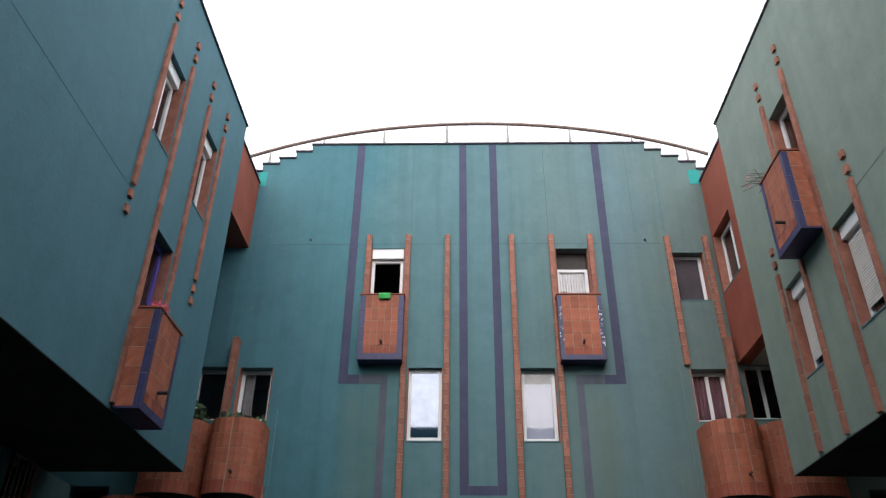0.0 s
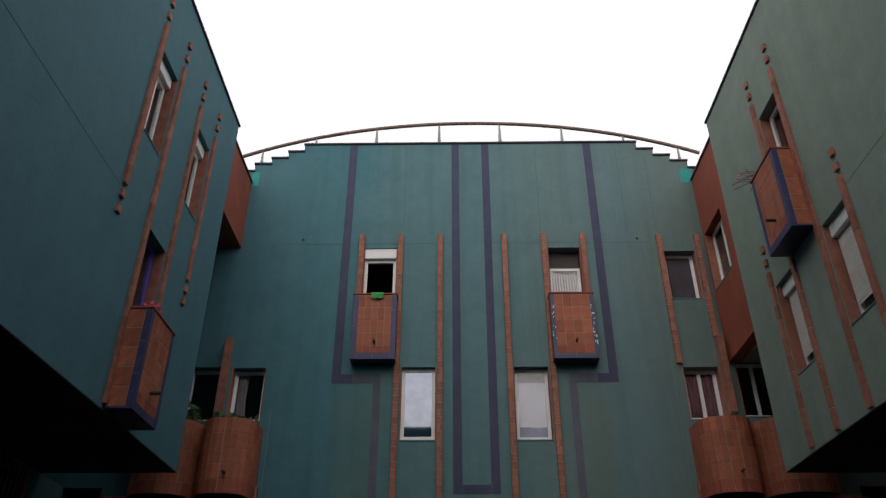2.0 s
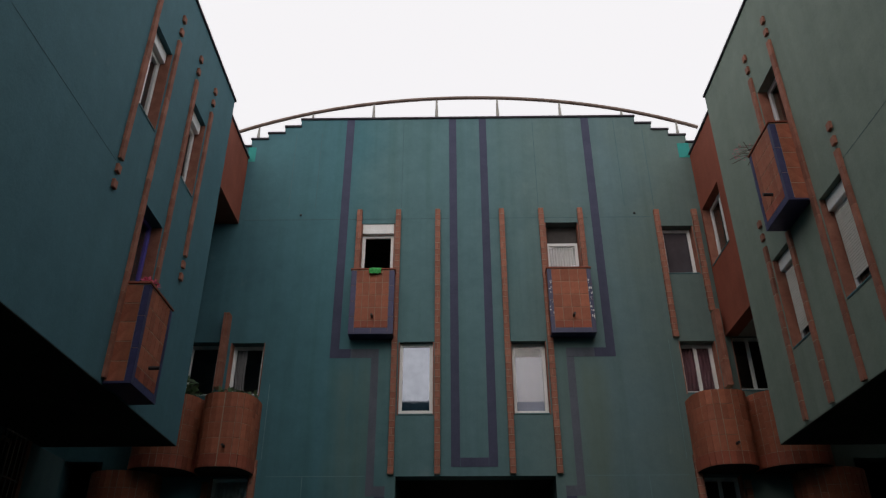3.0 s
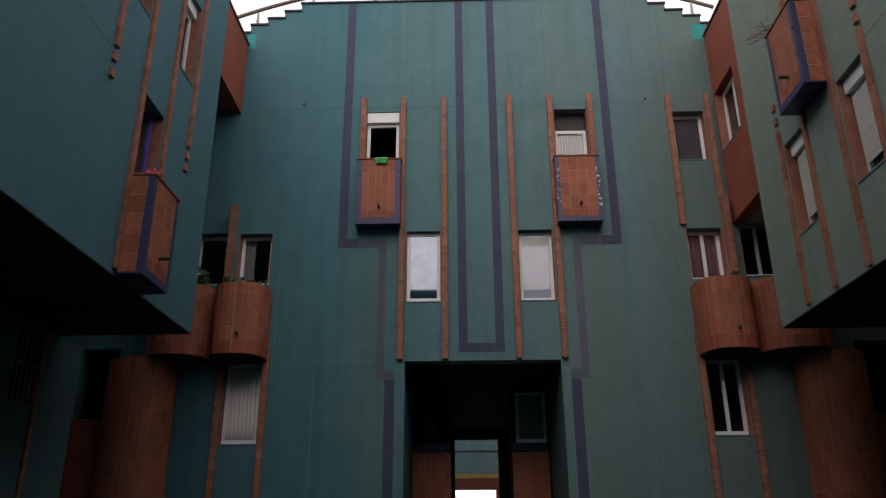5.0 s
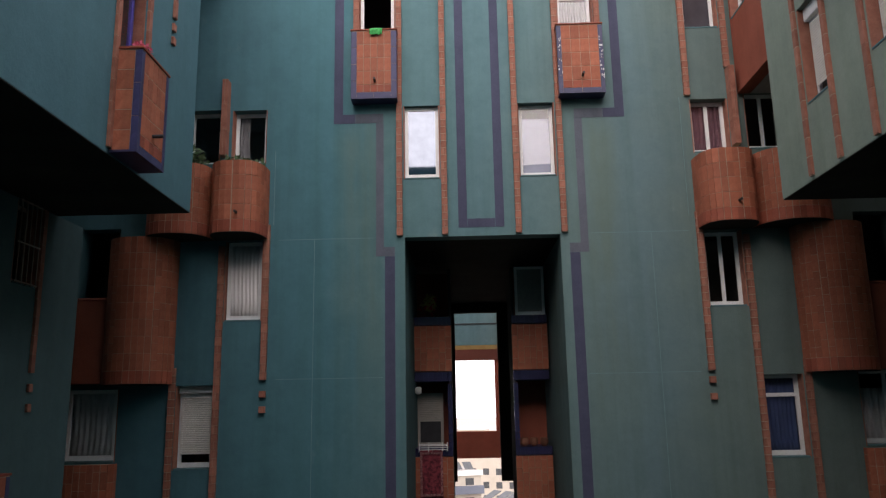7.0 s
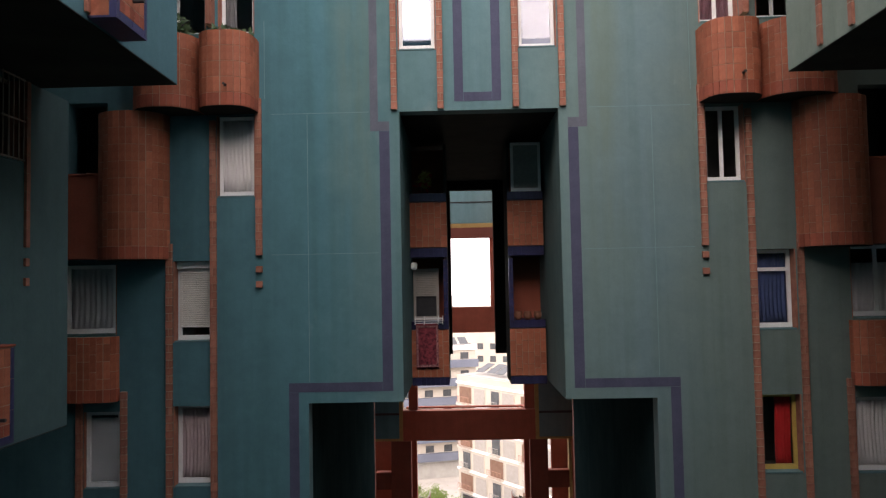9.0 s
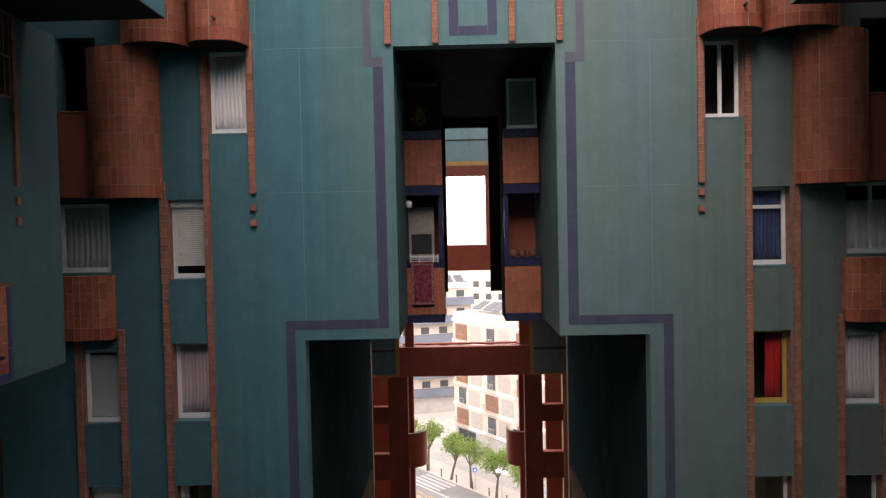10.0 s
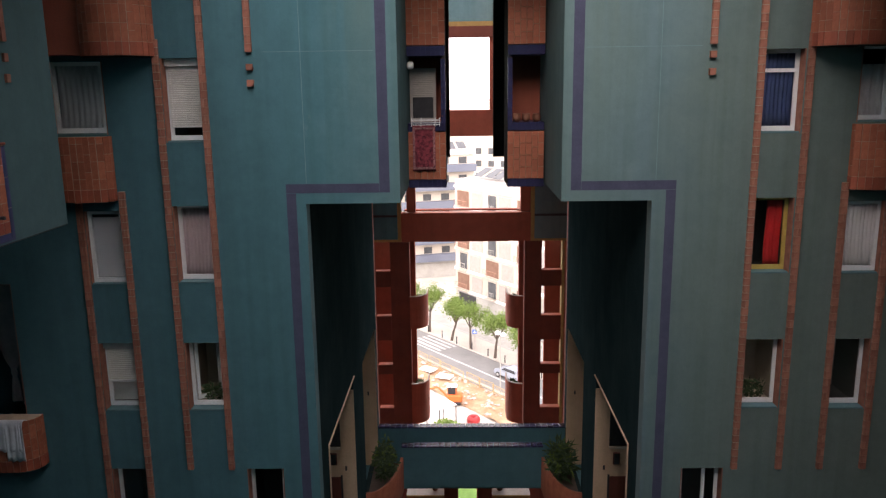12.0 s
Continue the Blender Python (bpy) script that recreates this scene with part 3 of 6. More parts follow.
def curved_tower(name, side, a0, a1, z0, z1, dep, label, category, group, power=2.6, spout_at=None, tall=0.3, at_y=0.0):
    """A bowed, tiled front: rows of upright terracotta tiles over a course of red edge tiles."""
    w, h = a1 - a0, z1 - z0
    th = tagged(new(name), label, category, group)
    th.matrix_world = on_wall(side, (a0 + a1) / 2, z0)
    pts = d_profile(w - 0.008, dep - 0.004, n=60, power=power)
    bm = bmesh.new()
    lo = [bm.verts.new((x, y - 0.003, 0.01)) for x, y in pts]
    hi = [bm.verts.new((x, y - 0.003, h - 0.01)) for x, y in pts]
    bm.faces.new(lo)
    bm.faces.new(hi)
    for i in range(len(pts)):
        j = (i + 1) % len(pts)
        bm.faces.new((lo[i], lo[j], hi[j], hi[i]))
    part("body", bm, MORTAR, th)
    # thin plate whose dark colour stands for shade under the bow
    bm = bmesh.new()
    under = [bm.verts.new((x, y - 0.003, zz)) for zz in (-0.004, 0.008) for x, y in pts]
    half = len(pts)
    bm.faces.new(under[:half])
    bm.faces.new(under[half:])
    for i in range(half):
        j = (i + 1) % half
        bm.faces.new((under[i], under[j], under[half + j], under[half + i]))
    part("underside", bm, SOFFIT, th, "shade-dark underside plate")
    # lay tiles along the curve
    fine = d_profile(w, dep, 200, power)
    length = [0.0]
    for p, q in zip(fine, fine[1:]):
        length.append(length[-1] + math.hypot(q[0] - p[0], q[1] - p[1]))
    n = max(4, round(length[-1] / 0.118))
    tw = length[-1] / n
    rows = max(2, round((h - 0.24) / tall))
    rh = (h - 0.24) / rows
    rnd = random.Random(int(a0 * 37) + int(z0 * 11))
    for k in range(n):
        s = (k + 0.5) * tw
        i = min(range(len(length) - 1), key=lambda q: abs(length[q] - s))
        x, y = fine[i]
        i0, i1 = max(i - 3, 0), min(i + 3, len(fine) - 1)
        turn = math.atan2(fine[i1][1] - fine[i0][1], fine[i1][0] - fine[i0][0])
        piece("edge_tile", block_mesh("edge_tile", tw - 0.007, 0.024, 0.232, EDGE_TILE, 0.003), th, x - 0.004 * math.sin(turn), y + 0.004 * math.cos(turn), 0.12, turn)
        off = rh * 0.4 if rnd.random() < 0.3 else 0.0
        z = 0.24
        for hh in ([rh - off] + [rh] * (rows - 1) + ([off] if off else [])):
            piece("tile", block_mesh("tile", tw - 0.007, 0.02, hh - 0.007, TILE, 0.003), th, x - 0.006 * math.sin(turn), y + 0.006 * math.cos(turn) + rnd.uniform(-0.0015, 0.001), z + hh / 2, turn + rnd.uniform(-0.01, 0.01))
            z += hh
    if spout_at is not None:
        spout(th, spout_at, -dep + 0.02, 0.36)
    return th


# ---- end wall ----
def steps_of(x):
    d = abs(x - MID)
    return 12.0 if d < 3.97 else 11.79 if d < 4.34 else 11.6 if d < 4.72 else 11.43 if d < 5.1 else 11.22


END_WINDOWS = [
    # a0, a1, z0, z1, look, label, options
    (-1.98, -1.24, 7.5, 9.09, "open", "open white-framed window, dark inside, blind box above", dict(box_top=0.25, set_in=0.1)),
    (2.05, 2.78, 7.5, 9.08, "grey_net", "white-framed window with a grey net curtain below a bar", dict(box_top=0.42, head=DARKROOM, set_in=0.2)),
    (-1.09, -0.37, 4.76, 6.28, "mirror", "white-framed window mirroring the bright sky", dict(set_in=0.1)),
    (1.17, 1.9, 4.76, 6.28, "blind", "white-framed window with a pale drawn blind", dict(set_in=0.16)),
    (4.58, 5.28, 7.78, 8.97, "tint", "white-framed window with mauve-grey tinted glass", {}),
    (4.56, 5.3, 5.15, 6.26, "plum", "white two-leaf window with plum curtains", dict(bars=(('v', 0.0),))),
    (5.62, 6.7, 5.2, 6.4, "dark", "white-framed window with dark glass", dict(bars=(('v', -0.15),))),
    (4.6, 5.33, 2.14, 3.6, "dark", "white two-leaf window with black glass", dict(bars=(('v', 0.0),))),
    (5.45, 6.18, -0.6, 0.88, "blue", "white-framed window with a navy curtain and fanlight", dict(bars=(('h', 1.08),))),
    (5.45, 6.18, -3.2, -1.78, "red", "mustard-framed window with a scarlet curtain", dict(frame=YFRAME)),
    (5.45, 6.18, -5.9, -4.5, "plants", "white-framed window with green pot plants inside", {}),
    (7.16, 8.2, -0.42, 0.93, "half_net", "white window with a half-drawn net curtain", dict(bars=(('v', 0.05),))),
    (7.12, 7.84, -3.22, -1.85, "net", "white-framed window with a white net curtain", dict(set_in=0.1)),
    (7.12, 7.84, -5.92, -4.5, "dark", "white-framed window with dark glass", {}),
    (4.37, 5.2, -9.2, -7.17, "dark", "white window frames in a dark low opening", dict(bars=(('v', 0.1),))),
    (-4.5, -3.8, 5.15, 6.28, "side_net", "white-framed window with a pale curtain drawn aside", {}),
    (-5.4, -4.72, 5.15, 6.3, "dark", "white-framed window with dark glass", {}),
    (-4.53, -3.8, 2.05, 3.6, "net", "white-framed window with a white net curtain", dict(set_in=0.12)),
    (-5.36, -4.65, -0.64, 0.87, "shutter", "white-framed window with a cream roller shutter nearly closed", dict(box_top=0.14)),
    (-5.36, -4.65, -3.3, -1.82, "pink", "white-framed window with a pinkish curtain", {}),
    (-5.36, -4.65, -5.9, -4.5, "plants", "white-framed window standing ajar with plants inside", dict(leaf=True)),
    (-7.4, -6.42, -0.48, 0.83, "net", "white-framed window with white curtains", dict(set_in=0.05)),
    (-7.04, -6.33, -3.32, -1.9, "blind", "white-framed window with a pale drawn blind", dict(set_in=0.08)),
    (-7.04, -6.33, -5.9, -4.5, "shutter_low", "white-framed window with a cream shutter half down", dict(box_top=0.14)),
    (-7.04, -6.33, -8.6, -7.15, "dark", "white-framed window with dark glass", {}),
    (-4.3, -3.56, -9.2, -7.16, "open", "dark low opening with brown reveals", {}),
    (-9.55, -8.62, -6.3, -3.3, "knot", "dark balcony doorway with a knotted pale curtain", dict(frame=RED_DARK)),
]
OPEN_X0, OPEN_X1 = -1.08, 1.9
PASS_X0, PASS_X1 = -2.84, 3.57
holes = [w[:4] for w in END_WINDOWS]
holes += [(OPEN_X0, OPEN_X1, -1.8, 3.6), (PASS_X0, PASS_X1, STREET, -1.8)]
holes += [(-7.35, -6.6, 2.47, 3.9), (7.45, 8.15, 2.47, 3.9)]       # loggias beside the towers
xs = [-9.6, mirror(MID + 5.1), mirror(MID + 4.72), mirror(MID + 4.34), mirror(MID + 3.97)]
for x0, x1 in zip(xs, xs[1:]):
    holes += [(x0, x1, steps_of((x0 + x1) / 2), 12.0), (mirror(x1), mirror(x0), steps_of((x0 + x1) / 2), 12.0)]
end_wall = slab_with_holes("wall_end", (-9.6, STREET), (mirror(-9.6), 12.0), holes, lambda a, b, d: (a, WALL + d, b), 0.34, TEAL)
tagged(end_wall, "teal painted end wall of the court with stepped parapet", "wall", kind="structure")

for a0, a1, z0, z1, k, lab, opt in END_WINDOWS:
    window("end", a0, a1, z0, z1, k, lab, **opt)

# coping on the stepped parapet
xs2 = [-4.9] + xs[1:] + [mirror(x) for x in xs[1:]][::-1] + [mirror(-4.9)]
for x0, x1 in zip(xs2, xs2[1:]):
    z = steps_of((x0 + x1) / 2)
    tagged(box("coping", (x0 - 0.02, x1 + 0.02, WALL - 0.035, WALL + 0.38, z + 0.002, z + 0.05), COPING, bevel=0.006), "dark coping along the stepped parapet", "coping", kind="structure")
for x0, x1 in ((-4.74, -4.56), (5.27, 5.54)):
    tagged(box("paint_patch", (x0, x1, WALL - 0.005, WALL - 0.001, 10.8, 11.21), TURQ), "fresh turquoise paint patch on the parapet", "paint", kind="structure")

# curved handrail above the parapet
rail = thing("roof_handrail", "bowed rusty steel handrail on slim posts above the parapet", "handrail", at=(MID, WALL + 0.15, 11.84))
cu = bpy.data.curves.new("rail", 'CURVE')
cu.dimensions, cu.bevel_depth, cu.bevel_resolution = '3D', 0.045, 3
sp = cu.splines.new('POLY')
sp.points.add(40)
for i in range(41):
    s = -1 + i / 20
    sp.points[i].co = (5.5 * s, 0, 0.93 - 0.98 * s * s * (0.88 + 0.12 * s * s), 1)
cu.materials.append(RAILM)
dg = bpy.context.evaluated_depsgraph_get()
tmp = new("tmp", cu)
dg.update()
rail_mesh = bpy.data.meshes.new_from_object(tmp.evaluated_get(dg))
bpy.data.objects.remove(tmp)
ro = new("rail", rail_mesh)
ro.parent = rail
for x in (-5.01, -3.74, -2.27, -0.74, 0.74, 2.25, 3.73, 5.0):
    s = x / 5.5
    top = 0.93 - 0.98 * s * s * (0.88 + 0.12 * s * s)
    bm = bmesh.new()
    bmesh.ops.create_cone(bm, cap_ends=True, segments=8, radius1=0.05, radius2=0.018, depth=top + 11.84 - steps_of(x + MID), matrix=pose(x, 0, (top - 11.84 + steps_of(x + MID)) / 2))
    part("post", bm, CONCRETE, rail, "pale tapered post")

# painted bands
def band(x0, x1, z0, z1, mat, label):
    tagged(box("painted_band", (x0, x1, WALL - 0.006, WALL - 0.001, z0, z1), mat), label, "painted band", "purple bands on the teal wall", "structure")


for f in (lambda x: x, mirror):
    for x0, x1, z0, z1, mat in (
        (-2.47, -2.29, 5.94, 11.99, PURPLE), (-2.29, -2.05, 5.94, 6.13, PURPLE), (-0.04, 0.13, 3.77, 11.99, PURPLE),
        (-2.045, -1.485, 5.94, 6.13, FADED), (-1.63, -1.48, 3.24, 5.935, FADED), (-1.48, -1.27, 3.24, 3.42, FADED), (-1.46, -1.27, -1.6, 3.235, PURPLE),
        (-3.2, -1.465, -1.6, -1.43, PURPLE), (-3.2, -3.02, STREET, -1.605, PURPLE),
    ):
        p, q = sorted((f(x0), f(x1)))
        band(p, q, z0, z1, mat, "flat purple paint band on the teal wall" if mat is PURPLE else "faded lilac paint band on the teal wall")
band(0.135, 0.665, 3.77, 3.94, PURPLE, "flat purple paint band joining the two centre bands")

# plaster joints
def joint(x0, x1, z0, z1, mat, label):
    tagged(box("plaster_joint", (x0, x1, WALL - 0.003, WALL - 0.0005, z0, z1), mat), label, "joint", "plaster joints in the end wall", "structure")


joint(-4.6, -2.48, 9.2, 9.213, JOINT_DARK, "fine dark plaster joint across the teal wall")
joint(-2.28, -0.05, 9.2, 9.213, JOINT_DARK, "fine dark plaster joint across the teal wall")
joint(0.84, 3.08, 9.2, 9.213, JOINT_DARK, "fine dark plaster joint across the teal wall")
joint(3.28, 4.4, 9.2, 9.213, JOINT_DARK, "fine dark plaster joint across the teal wall")
for z in (3.6, 0.95):
    joint(-3.5, -1.65 if z > 3 else -1.5, z, z + 0.008, JOINT, "fine pale plaster joint across the teal wall")
    joint(2.48 if z > 3 else 2.3, 4.35, z, z + 0.008, JOINT, "fine pale plaster joint across the teal wall")
for x in (-3.05, -3.65, -1.12, 1.93, 3.85, 4.5):
    joint(x, x + 0.012, 9.5, 11.9 if -3 < x < 4 else 11.6, JOINT_DARK, "fine upright joint in the teal wall")
for x in (-2.82, 3.62):
    joint(x, x + 0.009, -1.42, 3.59, JOINT, "fine pale upright joint in the teal wall")
for x, z in ((-3.35, 9.32), (4.05, 9.3)):
    o = box("vent_stub", (x - 0.025, x + 0.025, WALL - 0.03, WALL - 0.001, z - 0.025, z + 0.025), BLACK, bevel=0.01)
    tagged(o, "small dark vent stub in the teal wall", "vent")

for a, z0, z1, pcs in (
    (-2.03, 6.36, 9.42, ()), (-1.17, 3.63, 9.42, ()), (-0.3, 3.63, 9.42, ()), (1.11, 3.63, 9.42, ()), (1.98, 3.63, 9.42, ()), (2.84, 6.36, 9.42, ()),
    (4.52, 6.33, 9.36, ()), (5.35, 6.9, 9.36, ()), (4.53, 0.97, 3.97, (0.8, 0.5)), (5.39, -7.17, 3.5, ()), (6.26, -7.17, 1.16, ()), (7.06, -7.17, -1.5, ()), (7.9, -7.17, -1.8, ()),
    (-3.73, 0.95, 3.9, (0.69, 0.41)), (-4.59, -7.15, 3.5, ()), (-5.42, -7.15, 1.2, ()), (-6.27, -9.0, -1.53, ()), (-7.1, -9.0, -1.7, ()),
):
    pilaster("end", a, z0, z1, pcs)

pilaster("end", 5.37, 5.26, 6.87, (), 0.22)
pilaster("end", -4.61, 5.29, 6.87, (), 0.22)
for x, z0, z1 in ((4.36, 3.9, 6.3), (-3.62, 3.9, 5.4)):
    tagged(box("cable", (x, x + 0.008, WALL - 0.01, WALL - 0.001, z0, z1), JOINT, bevel=0.002), "thin pale cable down the teal wall", "cable")
box_balcony("end", -2.09, -1.19, 6.35, 7.8, 0.32, False, "terracotta tiled box balcony with navy border tiles and a green cloth")
box_balcony("end", 1.98, 2.88, 6.35, 7.8, 0.32, True, "terracotta tiled box balcony with chipped navy border tiles")

CB = "bowed balconies in the corners"
curved_tower("bowed_balcony", "end", -4.74, -3.72, 3.62, 5.0, 0.75, "bowed terracotta tiled balcony with plants on top", "balcony", CB, 3.0, 0.1)
curved_tower("bowed_balcony", "end", -6.0, -4.76, 3.62, 5.0, 0.75, "bowed terracotta tiled balcony beside its twin", "balcony", CB, 2.4)
curved_tower("bowed_balcony", "end", 4.5, 5.54, 3.62, 5.0, 0.75, "bowed terracotta tiled balcony below a two-leaf window", "balcony", CB, 3.0, 0.05)
curved_tower("bowed_balcony", "end", 5.56, 6.95, 3.62, 5.0, 0.75, "bowed terracotta tiled balcony beside its twin", "balcony", CB, 2.4, 0.2)
TW = "round tiled towers"
curved_tower("tiled_tower", "end", -6.7, -5.42, 0.9, 3.61, 0.6, "half-round terracotta tiled stair tower", "tower", TW, 2.2)
curved_tower("tiled_tower", "end", 6.22, 7.5, 0.9, 3.61, 0.6, "half-round terracotta tiled stair tower", "tower", TW, 2.2)
curved_tower("bowed_balcony", "end", -7.55, -6.37, -1.7, -0.5, 0.3, "shallow bowed terracotta balcony front under a window", "balcony", CB, 3.0)
curved_tower("bowed_balcony", "end", 7.1, 8.3, -1.62, -0.44, 0.3, "shallow bowed terracotta balcony front under a window", "balcony", CB, 3.0)
curved_tower("bowed_balcony", "end", -9.58, -8.3, -7.0, -5.95, 0.45, "bowed terracotta balcony with white laundry on it", "balcony", CB, 2.6)
for x0, x1 in ((-7.4, -6.62), (7.42, 8.3)):
    parapet = tagged(box("loggia_parapet", (x0, x1, WALL - 0.3, WALL - 0.003, 0.93, 2.47), RED, bevel=0.01), "smooth red oxide loggia parapet beside the tiled tower", "parapet", "loggia parapets")
    box("coping", (x0 - 0.01, x1 + 0.01, WALL - 0.32, WALL - 0.003, 2.474, 2.51), EDGE_TILE, parapet, "thin tiled coping", 0.006)
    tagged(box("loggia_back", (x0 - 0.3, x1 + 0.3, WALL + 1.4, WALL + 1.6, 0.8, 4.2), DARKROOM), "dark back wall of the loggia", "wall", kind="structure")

# ---- upper side blocks ----
LEFT_WINDOWS = [(8.19, 8.86, 7.32, 8.84, "dark", "white sliding window deep in the teal side wall", dict(box_top=0.2, bars=(('v', 0.0),))),
                (9.98, 10.65, 7.34, 8.86, "dark", "white sliding window deep in the teal side wall", dict(box_top=0.2, bars=(('v', 0.0),))),
                (9.08, 9.78, 4.72, 6.24, "dark", "violet-framed window above the box balcony", dict(frame=VIOLET))]
RIGHT_WINDOWS = [(9.10, 9.82, 7.37, 8.77, "dark", "white-framed window above the box balcony", {}),
                 (8.24, 8.94, 4.57, 6.09, "shutter", "window with a pale roller shutter almost down", dict(box_top=0.2)),
                 (10.03, 10.71, 4.59, 6.09, "shutter", "window with a pale roller shutter almost down", dict(box_top=0.2))]
BACK = -3.0
for side, wins, x, mat, far, low, outer, nm in (("left", LEFT_WINDOWS, LEFT, TEAL_SIDE, 11.85, 3.52, -9.6, "wall_left"), ("right", RIGHT_WINDOWS, RIGHT, SAGE_SIDE, 11.87, 3.5, mirror(-9.6), "wall_right")):
    s = -1 if side == "left" else 1
    tagged(slab_with_holes(nm, (BACK, low), (far, 10.44), [w[:4] for w in wins], lambda a, b, d: (x + s * d, a, b), 0.33, mat), "painted side wall of the court", "wall", kind="structure")
    for a0, a1, z0, z1, k, lab, opt in wins:
        window(side, a0, a1, z0, z1, k, lab, set_in=0.16, **opt)
    xa, xb = sorted((x + s * 0.335, outer))
    tagged(box("block_end_" + side, (xa, xb, far - 0.3, far, low, 10.44), mat), "painted end of the side block", "wall", kind="structure")
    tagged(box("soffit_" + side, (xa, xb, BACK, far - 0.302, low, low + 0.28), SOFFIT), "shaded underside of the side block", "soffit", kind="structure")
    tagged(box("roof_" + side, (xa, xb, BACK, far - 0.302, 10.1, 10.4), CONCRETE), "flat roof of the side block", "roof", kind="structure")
    # skin over the wall's lower edge, coloured as dark as the overhang's shade
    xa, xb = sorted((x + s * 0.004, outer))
    tagged(box("soffit_skin_" + side, (xa, xb, BACK, far - 0.004, low - 0.015, low - 0.004), SOFFIT), "shade-dark skin below the overhang", "soffit", kind="structure")
    for k, zj in enumerate((6.2, 8.85)):
        xa, xb = sorted((x - s * 0.003, x - s * 0.0005))
        tagged(box("plaster_joint", (xa, xb, BACK, 8.0 if side == "left" else 8.1, zj, zj + 0.005), JOINT_DARK), "fine plaster joint along the side wall", "joint", kind="structure") if k == 0 else None
    xa, xb = sorted((x - s * 0.03, x + s * 0.4))
    tagged(box("coping", (xa, xb, BACK, far + 0.03, 10.442, 10.49), COPING, bevel=0.006), "dark coping along the roof edge", "coping", kind="structure")

for a, z0, z1, pcs in ((8.06, 6.27, 9.24, (9.42, 9.70, 6.12, 5.88)), (8.95, 3.59, 9.22, (9.42, 9.70)), (9.87, 5.32, 9.22, (9.42, 9.70)), (10.75, 6.29, 9.24, (9.47, 9.74, 6.14, 5.92))):
    pilaster("left", a, z0, z1, pcs)
for a, z0, z1, pcs in ((9.02, 3.52, 9.15, (9.34, 9.60)), (9.90, 7.57, 9.14, (9.34, 9.60)), (8.15, 3.52, 6.37, (6.52, 6.76)), (10.79, 3.55, 6.39, (6.57, 6.82)), (9.94, 3.54, 6.19, ())):
    pilaster("right", a, z0, z1, pcs)
box_balcony("left", 8.98, 9.86, 3.56, 4.94, 0.35, False, "terracotta tiled box balcony with navy corners and pink flowers")
box_balcony("right", 9.07, 9.95, 6.22, 7.59, 0.33, False, "terracotta tiled box balcony with navy border and dry twigs")

# red corner pieces between the side blocks and the end wall
tagged(box("corner_box_left", (-6.6, -4.72, 11.9, WALL - 0.003, 9.12, 10.88), RED), "red oxide box bridging the corner", "wall", kind="structure")
tagged(box("corner_coping", (-6.6, -4.69, 11.9, WALL - 0.003, 10.884, 10.93), COPING), "dark coping on the corner box", "coping", kind="structure")
tagged(slab_with_holes("wall_corner_right", (11.92, 6.35), (WALL - 0.004, 10.86), [(13.2, 14.34, 7.9, 9.32)], lambda a, b, d: (5.52 + d, a, b), 0.25, RED), "red oxide corner wall with a window", "wall", kind="structure")
tagged(box("corner_coping", (5.49, 6.6, 11.92, WALL - 0.003, 10.864, 10.91), COPING), "dark coping on the corner wall", "coping", kind="structure")
tagged(box("corner_floor", (5.775, 7.4, 11.92, WALL - 0.003, 6.35, 6.6), CONCRETE), "floor slab of the corner room", "floor", kind="structure")
tagged(box("corner_roof", (5.775, 7.4, 11.92, WALL - 0.003, 10.6, 10.86), CONCRETE), "roof slab of the corner room", "roof", kind="structure")
window("corner", 13.2, 14.34, 7.9, 9.32, "dark", "white-framed corner window in the red wall", bars=(('v', 0.05),), set_in=0.17)

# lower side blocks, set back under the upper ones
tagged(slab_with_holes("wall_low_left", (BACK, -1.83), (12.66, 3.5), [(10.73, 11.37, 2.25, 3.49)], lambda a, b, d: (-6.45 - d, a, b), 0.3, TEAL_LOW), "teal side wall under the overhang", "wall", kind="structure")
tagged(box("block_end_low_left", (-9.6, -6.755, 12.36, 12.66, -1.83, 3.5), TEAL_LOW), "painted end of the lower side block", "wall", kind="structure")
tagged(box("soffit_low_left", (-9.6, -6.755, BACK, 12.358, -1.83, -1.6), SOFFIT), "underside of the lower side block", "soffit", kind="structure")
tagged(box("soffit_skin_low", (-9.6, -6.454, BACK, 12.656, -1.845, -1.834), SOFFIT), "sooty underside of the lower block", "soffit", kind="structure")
window("low_left", 10.73, 11.37, 2.25, 3.49, "dark", "dark window behind upright iron bars", set_in=0.2, frame=RAILM)
grille = thing("window_grille", "upright dull iron bars before a dark window", "grille", at=(-6.42, 11.05, 2.25))
for i in range(5):
    bm = bmesh.new()
    bmesh.ops.create_cone(bm, cap_ends=True, segments=8, radius1=0.012, radius2=0.012, depth=1.25, matrix=pose(0, -0.26 + i * 0.13, 0.63))
    part("bar", bm, RAILM, grille)
for z in (0.02, 0.6, 1.22):
    box("cross_bar", (-0.008, 0.008, -0.3, 0.3, z, z + 0.025), RAILM, grille)
pilaster("low_left", 11.43, 1.0, 3.49, (0.78, 0.49))
box_balcony("low_left", 9.7, 10.58, -1.67, -0.37, 0.35, False, "terracotta tiled box balcony with navy border tiles")
tagged(box("wall_low_right", (7.6, 7.9, BACK, 12.66, -1.83, 3.48), SAGE_SIDE), "green side wall under the overhang", "wall", kind="structure")
tagged(box("wall_base_left", (-9.9, -9.6, BACK, WALL + 0.34, STREET, 11.0), TEAL_SIDE), "side wall in the depth of the court", "wall", kind="structure")
tagged(box("wall_base_right", (10.4, 10.7, BACK, WALL + 0.34, STREET, 11.0), SAGE_SIDE), "side wall in the depth of the court", "wall", kind="structure")
